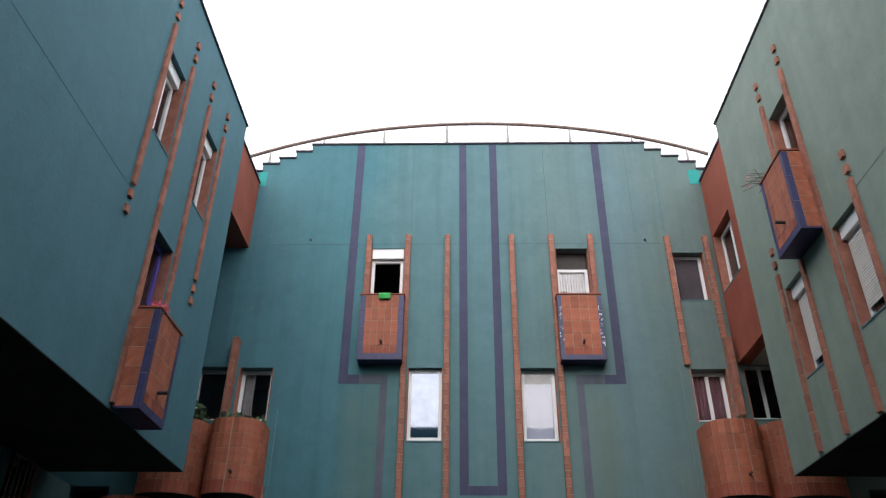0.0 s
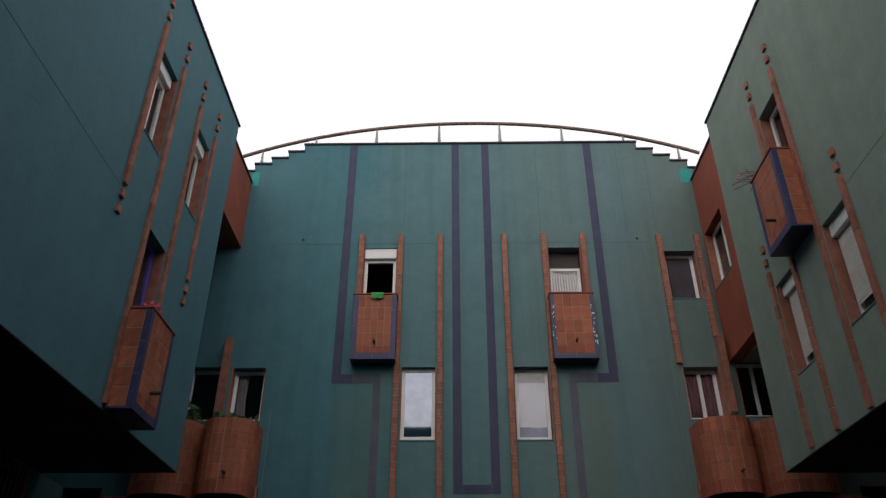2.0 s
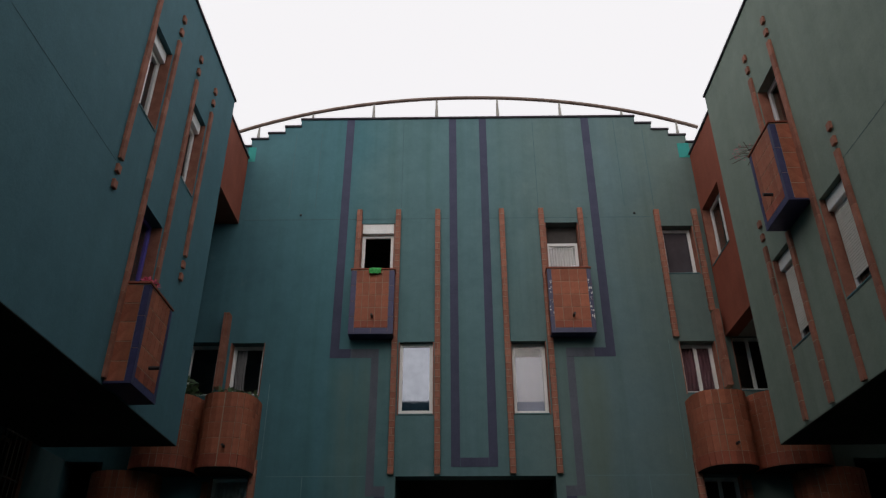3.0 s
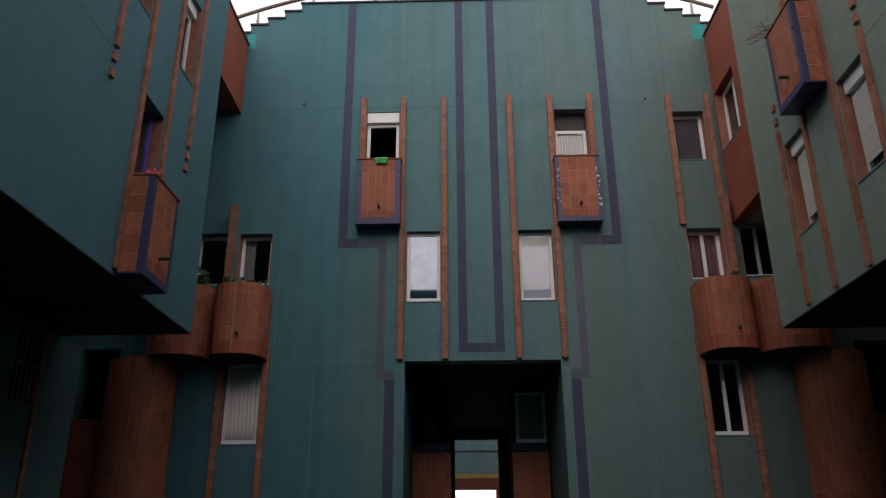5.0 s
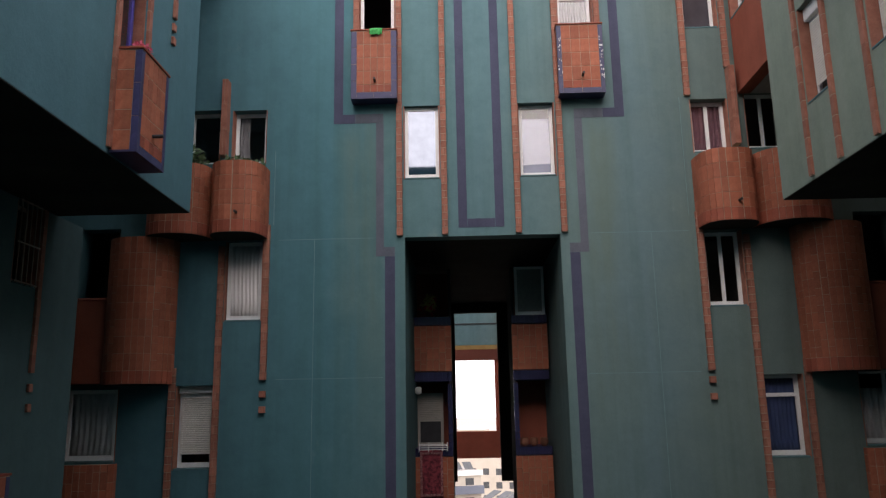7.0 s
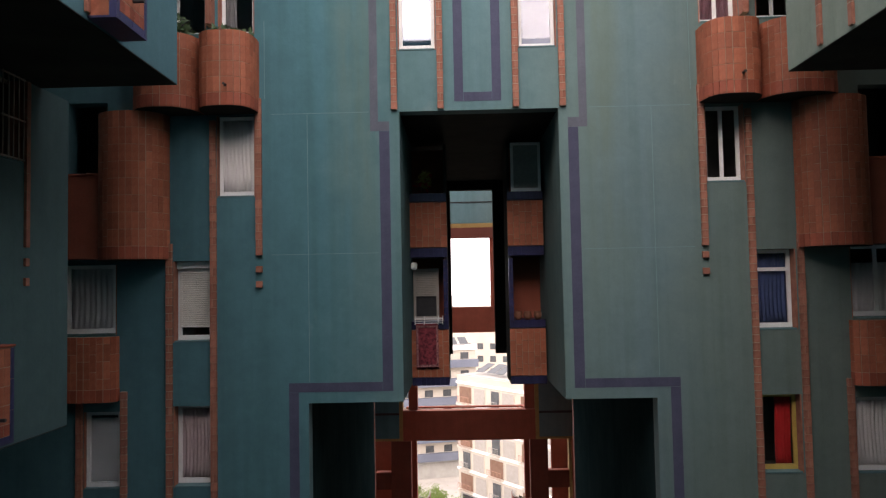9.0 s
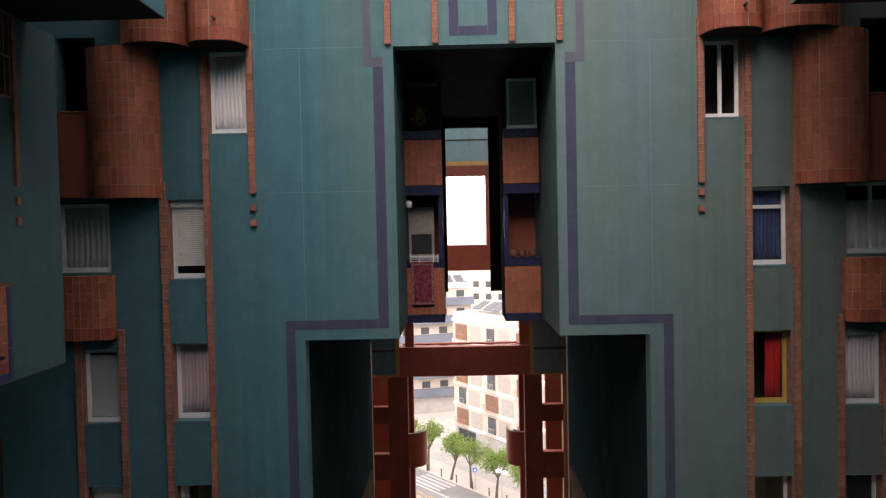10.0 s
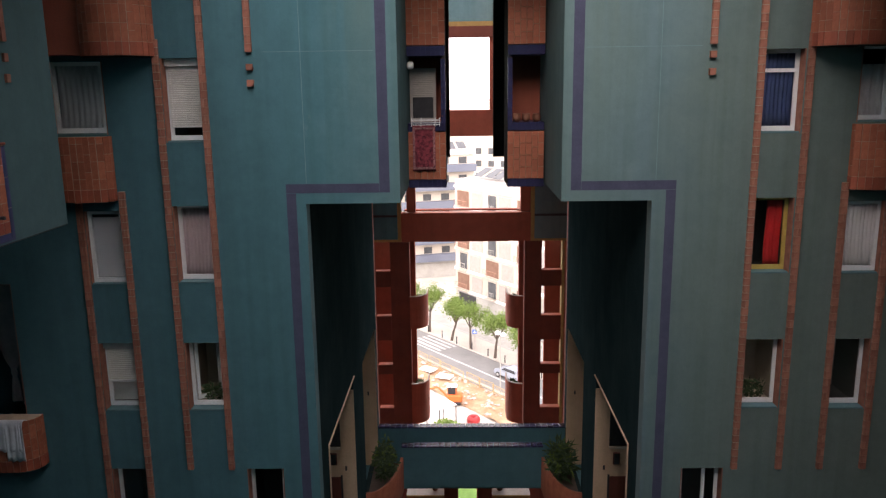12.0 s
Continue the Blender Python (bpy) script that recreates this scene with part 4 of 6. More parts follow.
# unseen; placed to limit the court's light and set the mirrored roofline
tagged(box("wall_behind", (-9.9, 10.7, BACK - 0.3, BACK - 0.004, STREET, 10.75), TEAL_SIDE), "unseen wall closing the court behind the camera", "wall", kind="structure")

# ---- passage through the end wall ----
PASS_END = 25.0      # end of the passage
FAR = 34.0           # frame beyond a light well
for x0, x1, nm in ((OPEN_X0 - 0.3, OPEN_X0, "left"), (OPEN_X1, OPEN_X1 + 0.3, "right")):
    tagged(box("passage_side_" + nm, (x0, x1, WALL + 0.344, 24.3, -1.8, 3.6), TEAL), "teal side of the high opening", "wall", kind="structure")
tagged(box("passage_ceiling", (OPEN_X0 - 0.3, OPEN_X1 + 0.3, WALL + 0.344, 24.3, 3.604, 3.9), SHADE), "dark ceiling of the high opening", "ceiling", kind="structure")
for x0, x1, nm in ((-9.6, OPEN_X0 - 0.305, "left"), (OPEN_X1 + 0.305, 10.4, "right")):
    tagged(box("passage_soffit_" + nm, (x0, x1, WALL + 0.344, PASS_END, -1.8, -1.5), SOFFIT), "soffit over the wide passage", "ceiling", kind="structure")


def flat_tower(x0, x1, flip, label):
    """A stack of tiled balconies standing in the high opening."""
    th = thing("balcony_stack", label, "balcony", "balcony stacks in the high opening", at=((x0 + x1) / 2, 17.0, -1.85))
    w = x1 - x0
    inner = 1 if not flip else -1
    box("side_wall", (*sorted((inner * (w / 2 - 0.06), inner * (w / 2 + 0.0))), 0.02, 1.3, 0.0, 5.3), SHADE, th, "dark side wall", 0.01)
    box("back_wall", (-w / 2, w / 2 - 0.07, 1.0, 1.15, 0.0, 5.35) if not flip else (-w / 2 + 0.07, w / 2, 1.0, 1.15, 0.0, 5.35), RED, th, "dark tiled back wall")
    for z0, z1 in ((0.18, 1.21), (3.02, 4.02)):
        box("parapet", (-w / 2, w / 2, 0.012, 0.15, z0, z1), MORTAR, th)
        for c in range(6):
            cw = w / 6
            z = z0
            off = 0.09 if c in (1, 4) else 0.0
            hh = (z1 - z0) / 4
            for h in [hh - off] + [hh] * 3 + ([off] if off else []):
                piece("tile", block_mesh("tile", cw - 0.01, 0.02, h - 0.01, TILE, 0.003), th, -w / 2 + (c + 0.5) * cw, 0.004, z + h / 2)
                z += h
    for z0, z1 in ((0.0, 0.18), (1.22, 1.4), (2.8, 3.01), (4.03, 4.22)):
        n = 8
        for c in range(n):
            piece("border_tile", block_mesh("border_tile", w / n - 0.006, 0.04, z1 - z0 - 0.008, COPING_TILE, 0.003), th, -w / 2 + (c + 0.5) * w / n, 0.0, (z0 + z1) / 2)
        box("slab", (-w / 2, w / 2 - 0.062, 0.024, 1.0, z0 + 0.01, z1 - 0.01) if not flip else (-w / 2 + 0.062, w / 2, 0.024, 1.0, z0 + 0.01, z1 - 0.01), BLUE_TILE, th)
    for i in range(9):
        piece("border_tile", block_mesh("border_tile", 0.1, 0.03, 0.145, COPING_TILE, 0.003), th, inner * (w / 2 - 0.05), 0.01, 1.47 + i * 0.15)
    return th


st_l = flat_tower(-1.08, -0.262, False, "tiled balcony stack with navy slabs and a hanging rug")
st_r = flat_tower(1.07, 1.86, True, "tiled balcony stack with navy slabs and clay pots")

# screens wear the shade-toned render, so their darkness is in the colour
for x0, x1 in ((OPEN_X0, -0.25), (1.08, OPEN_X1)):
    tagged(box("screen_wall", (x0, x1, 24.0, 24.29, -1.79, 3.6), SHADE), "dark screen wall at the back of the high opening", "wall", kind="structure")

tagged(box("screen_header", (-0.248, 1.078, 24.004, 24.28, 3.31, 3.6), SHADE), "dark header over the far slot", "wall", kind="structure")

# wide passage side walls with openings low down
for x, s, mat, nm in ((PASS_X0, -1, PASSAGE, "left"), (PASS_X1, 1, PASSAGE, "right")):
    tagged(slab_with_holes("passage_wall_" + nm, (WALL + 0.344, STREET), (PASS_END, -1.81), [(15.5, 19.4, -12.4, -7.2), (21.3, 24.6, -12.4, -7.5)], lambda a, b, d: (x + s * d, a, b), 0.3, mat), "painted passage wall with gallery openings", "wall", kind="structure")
    xa, xb = sorted((x + s * 3.2, x + s * 3.4))
    tagged(box("gallery_back_" + nm, (xa, xb, WALL + 0.4, PASS_END, -12.4, -6.5), GALLERY), "beige gallery back wall", "wall", kind="structure")
    xa, xb = sorted((x + s * 0.302, x + s * 3.198))
    for y0 in (19.42, 24.62):
        tagged(box("gallery_cross_wall", (xa, xb, y0, y0 + 0.2, -12.4, -6.9), GALLERY), "beige cross wall of the gallery", "wall", kind="structure")
        near = y0 < 20
        da, db = sorted((x + s * (0.44 if near else 0.1), x + s * (1.3 if near else 0.55)))
        dr = tagged(box("gallery_door", (da, db, y0 - 0.035, y0 - 0.004, -12.38, -10.05 if near else -9.3), RED_DARK, bevel=0.006), "dark brown door in the beige gallery wall", "door", "gallery doors")
        box("door_frame", (da - 0.05, da, y0 - 0.045, y0 - 0.004, -12.38, -10.0 if near else -9.25), BLACK, dr)
        box("door_frame", (db, db + 0.05, y0 - 0.045, y0 - 0.004, -12.38, -10.0 if near else -9.25), BLACK, dr)
        if near:
            ha, hb = sorted((x + s * 0.41, x + s * 1.3))
            ht = tagged(box("gallery_hatch", (ha, hb, y0 - 0.03, y0 - 0.004, -9.16, -7.9), BLACK, bevel=0.006), "dark upper hatch over a pale ledge in the gallery wall", "hatch", "gallery hatches")
            box("ledge", (ha, hb, y0 - 0.07, y0 - 0.004, -9.24, -9.17), BEIGE, ht, "pale ledge", 0.008)
            ma, mb = sorted((x + s * 0.52, x + s * 0.7))
            mt = tagged(box("meter_box", (ma, mb, y0 - 0.08, y0 - 0.004, -9.68, -9.34), RED_DARK, bevel=0.008), "small brown meter box on the gallery wall", "meter box", "meter boxes")
            box("lid", (ma + 0.02, mb - 0.02, y0 - 0.092, y0 - 0.081, -9.66, -9.36), BLACK, mt)
        la, lb = sorted((x + s * 0.25, x + s * 0.3))
        tagged(box("gallery_switch", (la, lb, y0 - 0.09, y0 - 0.062, -9.83, -9.7), BLACK, bevel=0.006), "small dark light switch on the gallery wall", "switch", "gallery switches")
    tagged(box("gallery_floor_" + nm, (xa, xb, WALL + 0.4, PASS_END, -12.7, -12.41), TEAL_SIDE), "gallery floor", "floor", kind="structure")
    for y0, jw in ((19.39, 0.3), (24.58, 0.7)):
        ja, jb = sorted((x + s * 0.004, x + s * jw))
        tagged(box("gallery_jamb", (ja, jb, y0 - 0.03, y0 + 0.006, -12.39, -7.52), GALLERY), "beige jamb of the gallery opening", "jamb", kind="structure")
    # raised frame round the first opening
    bm = bmesh.new()
    xi = sorted((x - s * 0.03, x - s * 0.002))
    add_box(bm, *xi, 15.465, 15.5, -12.4, -7.165)
    add_box(bm, *xi, 15.5, 19.5, -7.2, -7.165)
    part_ob = part("opening_trim", bm, GALLERY)
    tagged(part_ob, "pale trim round the gallery opening", "trim", kind="structure")

# unseen slabs added to cut the well's light on the passage walls
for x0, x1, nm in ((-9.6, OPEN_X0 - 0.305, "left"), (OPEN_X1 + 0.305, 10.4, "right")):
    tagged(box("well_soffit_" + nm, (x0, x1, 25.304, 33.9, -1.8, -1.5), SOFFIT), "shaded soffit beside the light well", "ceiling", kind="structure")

# unseen shell behind the end wall, added against light leaks, and the light well beyond it
tagged(box("building_roof", (-9.9, 10.7, WALL + 0.344, 25.3, 10.6, 10.9), CONCRETE), "flat roof of the building", "roof", kind="structure")
tagged(box("building_side_left", (-9.9, -9.6, WALL + 0.344, 35.4, STREET, 10.596), TEAL_SIDE), "unseen outer wall closing the building against light", "wall", kind="structure")
tagged(box("building_side_right", (10.4, 10.7, WALL + 0.344, 35.4, STREET, 10.596), TEAL_SIDE), "unseen outer wall closing the building against light", "wall", kind="structure")
tagged(slab_with_holes("building_back", (-9.6, STREET), (10.4, 10.596), [(OPEN_X0, OPEN_X1, -1.8, 3.6), (PASS_X0, PASS_X1, STREET, -1.8)], lambda a, b, d: (a, 25.004 + d, b), 0.296, RED), "red wall facing the light well", "wall", kind="structure")

# ---- frame at the passage's far end ----
def far_at(u, v, y):
    """Place at depth y for view slopes u, v, scaled to fit the camera's view."""
    return (1.0135 * u - 0.0026) * y, (1.0125 * v - 0.0195) * y + 0.26


def far_box(name, u0, u1, v0, v1, mat, y0=FAR, y1=FAR + 0.5, label="", cat="", group="", kind="structure"):
    (x0, z0), (x1, z1) = far_at(u0, v0, y0), far_at(u1, v1, y0)
    return tagged(box(name, (x0, x1, y0 + 0.004, y1, z0, z1), mat, bevel=0.01), label, cat, group, kind)


far_box("cross_beam", -0.0727, 0.0956, -0.1752, -0.1373, RED, label="red oxide cross beam over the street opening", cat="beam")
far_box("cross_beam", -0.0683, 0.0909, -0.1345, -0.1325, RED, 35.0, 35.3, "thin red rail behind the beam", "beam")
for s0, s1, y0_, y1_ in ((-0.31, -0.0775, -0.0775, -0.0727), (0.1005, 0.34, 0.0956, 0.1005)):
    far_box("infill_panel", s0, s1, -0.172, -0.078, TEAL, label="teal infill panel beside the beam", cat="panel")
    far_box("ochre_trim", y0_, y1_, -0.1752, -0.078, YELLOW, label="ochre painted trim beside the beam", cat="trim")
    far_box("ochre_trim", s0, s1, -0.1752, -0.172, YELLOW, label="ochre painted trim under the panel", cat="trim")
    far_box("shadow_joint", s0, s1, -0.1425, -0.1395, BLACK, FAR - 0.03, FAR + 0.004, "dark joint across the teal panel", "joint")
for x0, x1 in ((-2.34, -1.94), (2.76, 3.2)):
    tagged(box("frame_post", (x0, x1, FAR + 0.12, FAR + 0.5, -5.1, -1.3), RED, bevel=0.015), "red upright framing the gap above the beam", "post", "red uprights above the beam", "structure")
# upper part between the balcony stacks
far_box("shadow_joint", -0.03, 0.07, 0.128, 0.1295, BLACK, 34.97, 35.003, "dark joint across the teal lintel", "joint")
far_box("lintel", -0.03, 0.07, 0.1012, 0.2, TEAL, 35.0, 35.4, "teal lintel at the far end of the high opening", "lintel")
far_box("ochre_trim", -0.03, 0.07, 0.0957, 0.1012, YELLOW, 35.0, 35.4, "ochre painted trim under the lintel", "trim")
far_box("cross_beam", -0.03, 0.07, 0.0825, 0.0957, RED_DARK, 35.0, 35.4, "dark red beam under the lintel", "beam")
far_box("cross_beam", -0.03, 0.07, -0.039, -0.0062, RED, 35.0, 35.4, "red oxide cross beam between the balcony stacks", "beam")
far_box("post", 0.0425, 0.0475, -0.006, 0.083, RED, 35.1, 35.4, "narrow red post in the high opening", "post")
far_box("wall_over", -0.3, -0.03, -0.05, 0.25, TEAL, 35.0, 35.4, "dark wall beside the high opening", "wall")
far_box("wall_over", 0.07, 0.34, -0.05, 0.25, TEAL, 35.0, 35.4, "dark wall beside the high opening", "wall")

# red stair columns with loggias on both sides of the street opening
for nm, c0, c1, e0, e1, w0, w1 in (("left", -0.0885, -0.0628, -0.0628, -0.0555, -0.108, -0.0885), ("right", 0.0879, 0.1105, 0.0806, 0.0879, 0.1105, 0.137)):
    # dark front and lighter return put the column's shading into its colours
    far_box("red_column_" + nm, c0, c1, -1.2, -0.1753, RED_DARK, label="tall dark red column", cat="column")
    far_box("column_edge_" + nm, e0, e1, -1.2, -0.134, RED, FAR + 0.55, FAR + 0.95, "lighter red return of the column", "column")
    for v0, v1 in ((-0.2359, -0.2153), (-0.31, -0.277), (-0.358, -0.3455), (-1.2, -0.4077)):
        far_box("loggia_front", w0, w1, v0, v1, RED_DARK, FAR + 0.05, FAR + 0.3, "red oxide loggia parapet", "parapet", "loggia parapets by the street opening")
        far_box("loggia_sill", w0, w1, v1, v1 + 0.0012, EDGE_TILE, FAR + 0.0, FAR + 0.35, "thin tiled sill on the loggia parapet", "sill", "loggia sills")
    lo, hi = (w0 - 0.02, w1 + 0.002) if nm == "left" else (w0 + 0.004, w1 + 0.02)
    far_box("loggia_wall_" + nm, lo, hi, -1.2, -0.1, RED, FAR + 1.6, FAR + 1.8, "red loggia back wall", "wall")
    if nm == "right":
        far_box("ochre_trim", 0.137, 0.1405, -1.2, -0.1753, YELLOW, label="upright ochre trim", cat="trim")


def hung_balcony(u0, u1, v0, v1, flip):
    """A round-fronted red balcony with an open top and planting, hung on the column's outer side."""
    y0 = FAR - 1.2
    (x0, z0), (x1, z1) = far_at(u0, v0, y0), far_at(u1, v1, y0)
    th = thing("round_balcony", "round-ended red balcony with plants above the street", "balcony", "round balconies by the street opening", at=((x0 + x1) / 2, y0, z0))
    w, h, dpt = x1 - x0, z1 - z0, 1.42
    s = -1 if flip else 1
    outer, inner = [], []
    r = w * 0.92
    for path, g in ((outer, 0.0), (inner, 0.06)):
        path.append((-s * w / 2, g))
        for i in range(9):
            a = -math.pi / 2 + i * math.pi / 16
            path.append((s * (w / 2 - r + math.cos(a) * (r - g)), r + math.sin(a) * (r - g)))
        path.append((s * (w / 2 - g), dpt))
    bm = bmesh.new()
    n = len(outer)
    rings = [[bm.verts.new((x, y, z)) for x, y in p] for p, z in ((outer, 0), (outer, h), (inner, h), (inner, 0.1))]
    for a, b in zip(rings, rings[1:]):
        for i in range(n - 1):
            bm.faces.new((a[i], a[i + 1], b[i + 1], b[i]))
    bm.faces.new(rings[0])
    bm.faces.new(rings[3])
    part("shell", bm, RED, th)
    bm = bmesh.new()
    a = [bm.verts.new((x, y, h + 0.004)) for x, y in outer]
    b = [bm.verts.new((x, y, h + 0.004)) for x, y in inner]
    c = [bm.verts.new((x, y, h + 0.04)) for x, y in outer]
    d = [bm.verts.new((x, y, h + 0.04)) for x, y in inner]
    for i in range(n - 1):
        bm.faces.new((c[i], c[i + 1], d[i + 1], d[i]))
        bm.faces.new((a[i], a[i + 1], c[i + 1], c[i]))
        bm.faces.new((b[i], b[i + 1], d[i + 1], d[i]))
        bm.faces.new((a[i], a[i + 1], b[i + 1], b[i]))
    part("rim", bm, PAVING, th, "pale rim")
    leaf_clump("planting", LEAF_DARK, th, (0, 0.7, h - 0.3), (w * 0.32, 0.45, 0.2), 120, int(abs(v0) * 100), 0.14, "dark green planting")


for v0, v1 in ((-0.2942, -0.25), (-0.43, -0.373)):
    hung_balcony(-0.0637, -0.0408, v0, v1, False)
    hung_balcony(0.0658, 0.0865, v0, v1, True)

# ---- gallery bridge with planters ----
GZ = -11.08
for x0, x1, y0, y1, z0, lab in ((PASS_X0 + 0.01, PASS_X1 - 0.01, 24.7, 24.95, -12.4, "dark teal bridge parapet with navy tiled top"), (-1.94, 2.66, 23.25, 23.5, -12.52, "teal bridge parapet with navy tiled top")):
    th = tagged(box("bridge_parapet", (x0, x1, y0, y1, z0, GZ - 0.03), TEAL_SIDE, bevel=0.01), lab, "parapet", "bridge parapets")
    n = round((x1 - x0) / 0.2)
    w = (x1 - x0) / n
    for i in range(n):
        piece("coping_tile", block_mesh("coping_tile", w - 0.012, y1 - y0 + 0.04, 0.05, COPING_TILE, 0.006), th, x0 + (i + 0.5) * w, (y0 + y1) / 2, GZ)
for k, (x0, x1, y0, y1) in enumerate(((PASS_X0 + 0.01, PASS_X1 - 0.01, 23.51, 24.69), (PASS_X0 + 0.01, -1.95, 20.6, 23.5), (2.67, PASS_X1 - 0.01, 20.6, 23.5))):
    tagged(box("bridge_floor_%d" % (k + 1), (x0, x1, y0, y1, -12.7, -12.53), TEAL_SIDE), "blue-green bridge deck", "floor", kind="structure")
for sx in (0, 1):
    s = 1 if not sx else -1
    th = thing("brick_planter", "curved terracotta planter full of spiky green plants" if sx else "curved terracotta planter with bushy green plants", "planter", "planters on the bridge", at=(PASS_X0 + 0.02 if not sx else PASS_X1 - 0.02, 23.2, -12.52))
    bm = bmesh.new()
    ring = []
    for g, z in ((0, 0), (0, 1.1), (0.1, 1.1), (0.1, 0.7)):
        ring.append([bm.verts.new((s * (0.95 - g) * math.cos(k * math.pi / 32), -(2.3 - g) * math.sin(k * math.pi / 32), z)) for k in range(17)])
    for a, b in zip(ring, ring[1:]):
        for k in range(16):
            bm.faces.new((a[k], a[k + 1], b[k + 1], b[k]))
    part("curb", bm, TILE, th, "curved terracotta curb", True)
    bm = bmesh.new()
    cen = bm.verts.new((0, 0, 0.8))
    rim = [bm.verts.new((s * 0.84 * math.cos(k * math.pi / 32), -2.19 * math.sin(k * math.pi / 32), 0.8)) for k in range(17)]
    for k in range(16):
        bm.faces.new((cen, rim[k], rim[k + 1]))
    part("soil", bm, BARK, th, "dark planting soil")
    for j, (m, n, zz) in enumerate(((LEAF_DARK, 620 if not sx else 420, 1.3), (LEAF, 70, 1.45))):
        leaf_clump("foliage", m, th, (s * 0.42, -0.65, zz), (0.36, 0.75, 0.62 if not sx else 0.5), n, 40 + sx + 10 * j, 0.15 if not sx else 0.36, "dark green foliage" if not j else "lighter green leaves", 0.8 if not sx else 0.22)

for u0, u1, g0, g1, pu in ((-0.0744, -0.0216, -0.0214, -0.0019, -0.034), (0.0453, 0.0987, 0.0248, 0.0451, 0.056)):
    far_box("lower_terrace", u0, u1, -0.62, -0.5396, RED, 27.0, 28.5, "red lower terrace with a pale top", "terrace", "lower terraces")
    far_box("terrace_top", u0, u1, -0.5394, -0.5375, PAVING, 27.04, 28.5, "pale tiled terrace top", "terrace", "lower terraces")
    far_box("terrace_edge", u0, u1, -0.5415, -0.5372, YELLOW, 26.98, 27.03, "ochre edge of the lower terrace", "edge", "lower terrace edges")
    far_box("terrace_wall", g0, g1, -0.7, -0.515, RED, 27.3, 28.4, "red wall beside the lower terrace", "wall", "lower terrace walls")
    pt = thing("potted_plant", "small green plant in a clay pot on the terrace", "plant", "plants on the lower terraces", at=(far_at(pu, 0, 27.5)[0], 27.5, far_at(0, -0.5375, 27.04)[1] + 0.003))
    bm = bmesh.new()
    bmesh.ops.create_cone(bm, cap_ends=True, segments=14, radius1=0.1, radius2=0.14, depth=0.22, matrix=pose(0, 0, 0.11))
    part("pot", bm, CLAY, pt, "clay pot")
    leaf_clump("foliage", LEAF_DARK, pt, (0, 0, 0.36), (0.2, 0.2, 0.18), 160, 7, 0.12, "green leaves")

# ---- ground, street and what stands on it ----
tagged(box("ground", (-900, 900, -200, 2600, STREET - 2, STREET), PAVING), "pale ground reaching to the horizon", "ground", kind="structure")
STREET_DIR = math.atan2(-12.6, 10.0)


STREET_M = Matrix.Translation((-0.3, 86.0, STREET)) @ Matrix.Rotation(STREET_DIR, 4, 'Z')


def street_box(name, x0, x1, y0, y1, z0, z1, mat, label, cat, group="", kind="structure", parent=None):
    ob = box(name, (x0, x1, y0, y1, z0, z1), mat, parent)
    if not parent:
        ob.matrix_world = STREET_M
        tagged(ob, label, cat, group, kind)
    return ob


street_box("road", -90, 60, -1.2, 4.9, 0.004, 0.03, ASPHALT, "grey asphalt street with white markings", "road")
street_box("pavement", -90, 60, 4.9, 8.6, 0.004, 0.15, PAVING, "pale pavement with street trees", "pavement")
street_box("side_lane", -90, 60, 8.6, 13.5, 0.004, 0.1, CONCRETE, "pale grey side lane", "road")
street_box("lane_line", -90, 60, 1.1, 1.4, 0.034, 0.04, PAINTLINE, "white edge line on the road", "marking")
street_box("lane_line", -90, 60, 8.9, 9.1, 0.104, 0.112, PAINTLINE, "white line on the side lane", "marking")
for i in range(4):
    street_box("crossing_stripe", -12.0, -6.0, 1.75 + i * 0.8, 2.2 + i * 0.8, 0.034, 0.04, PAINTLINE, "white zebra stripe on the asphalt", "marking", "zebra crossing stripes")

# torn-up soil of the roadworks: an uneven sheet
bm = bmesh.new()
nx, ny = 90, 16
grid = [[bm.verts.new((-30 + 50 * i / nx, -6.6 + 4.7 * j / ny, 0.03 + 0.45 * max(0, noise.noise((i * 0.21, j * 0.33, 0.5))) + 0.12 * max(0, noise.noise((i * 0.7, j * 0.8, 2)))))
         for i in range(nx + 1)] for j in range(ny + 1)]
for a, b in zip(grid, grid[1:]):
    for i in range(nx):
        bm.faces.new((a[i], a[i + 1], b[i + 1], b[i]))
soil = part("works_soil", bm, SOIL)
soil.matrix_world = STREET_M
tagged(soil, "torn-up orange soil of the roadworks", "soil", kind="structure")
street_box("soil_kerb", -30, 20, -1.75, -1.3, 0.0, 0.2, CONCRETE, "grey kerb along the roadworks", "kerb")
rnd = random.Random(8)
vs, fs = [], []
for _ in range(260):
    x, y, r = rnd.uniform(-22, 14), rnd.uniform(-6.2, -2.2), rnd.uniform(0.06, 0.22)
    k = len(vs)
    for q in ((-1, -1, 0), (1, -0.8, 0), (0.9, 1, 0), (-0.8, 0.9, 0), (-0.5, -0.5, 0.8), (0.6, -0.4, 0.7), (0.4, 0.6, 0.9), (-0.6, 0.4, 0.7)):
        vs.append((x + q[0] * r * rnd.uniform(0.7, 1.2), y + q[1] * r * rnd.uniform(0.7, 1.2), 0.1 + q[2] * r))
    fs += [tuple(k + i for i in q) for q in ((4, 5, 6, 7), (0, 1, 5, 4), (1, 2, 6, 5), (2, 3, 7, 6), (3, 0, 4, 7))]
me = bpy.data.meshes.new("rubble")
me.from_pydata(vs, [], fs)
me.materials.append(PAVING)
rub = new("rubble", me)
rub.matrix_world = STREET_M
tagged(rub, "pale broken stones on the orange soil", "rubble", kind="stuff")
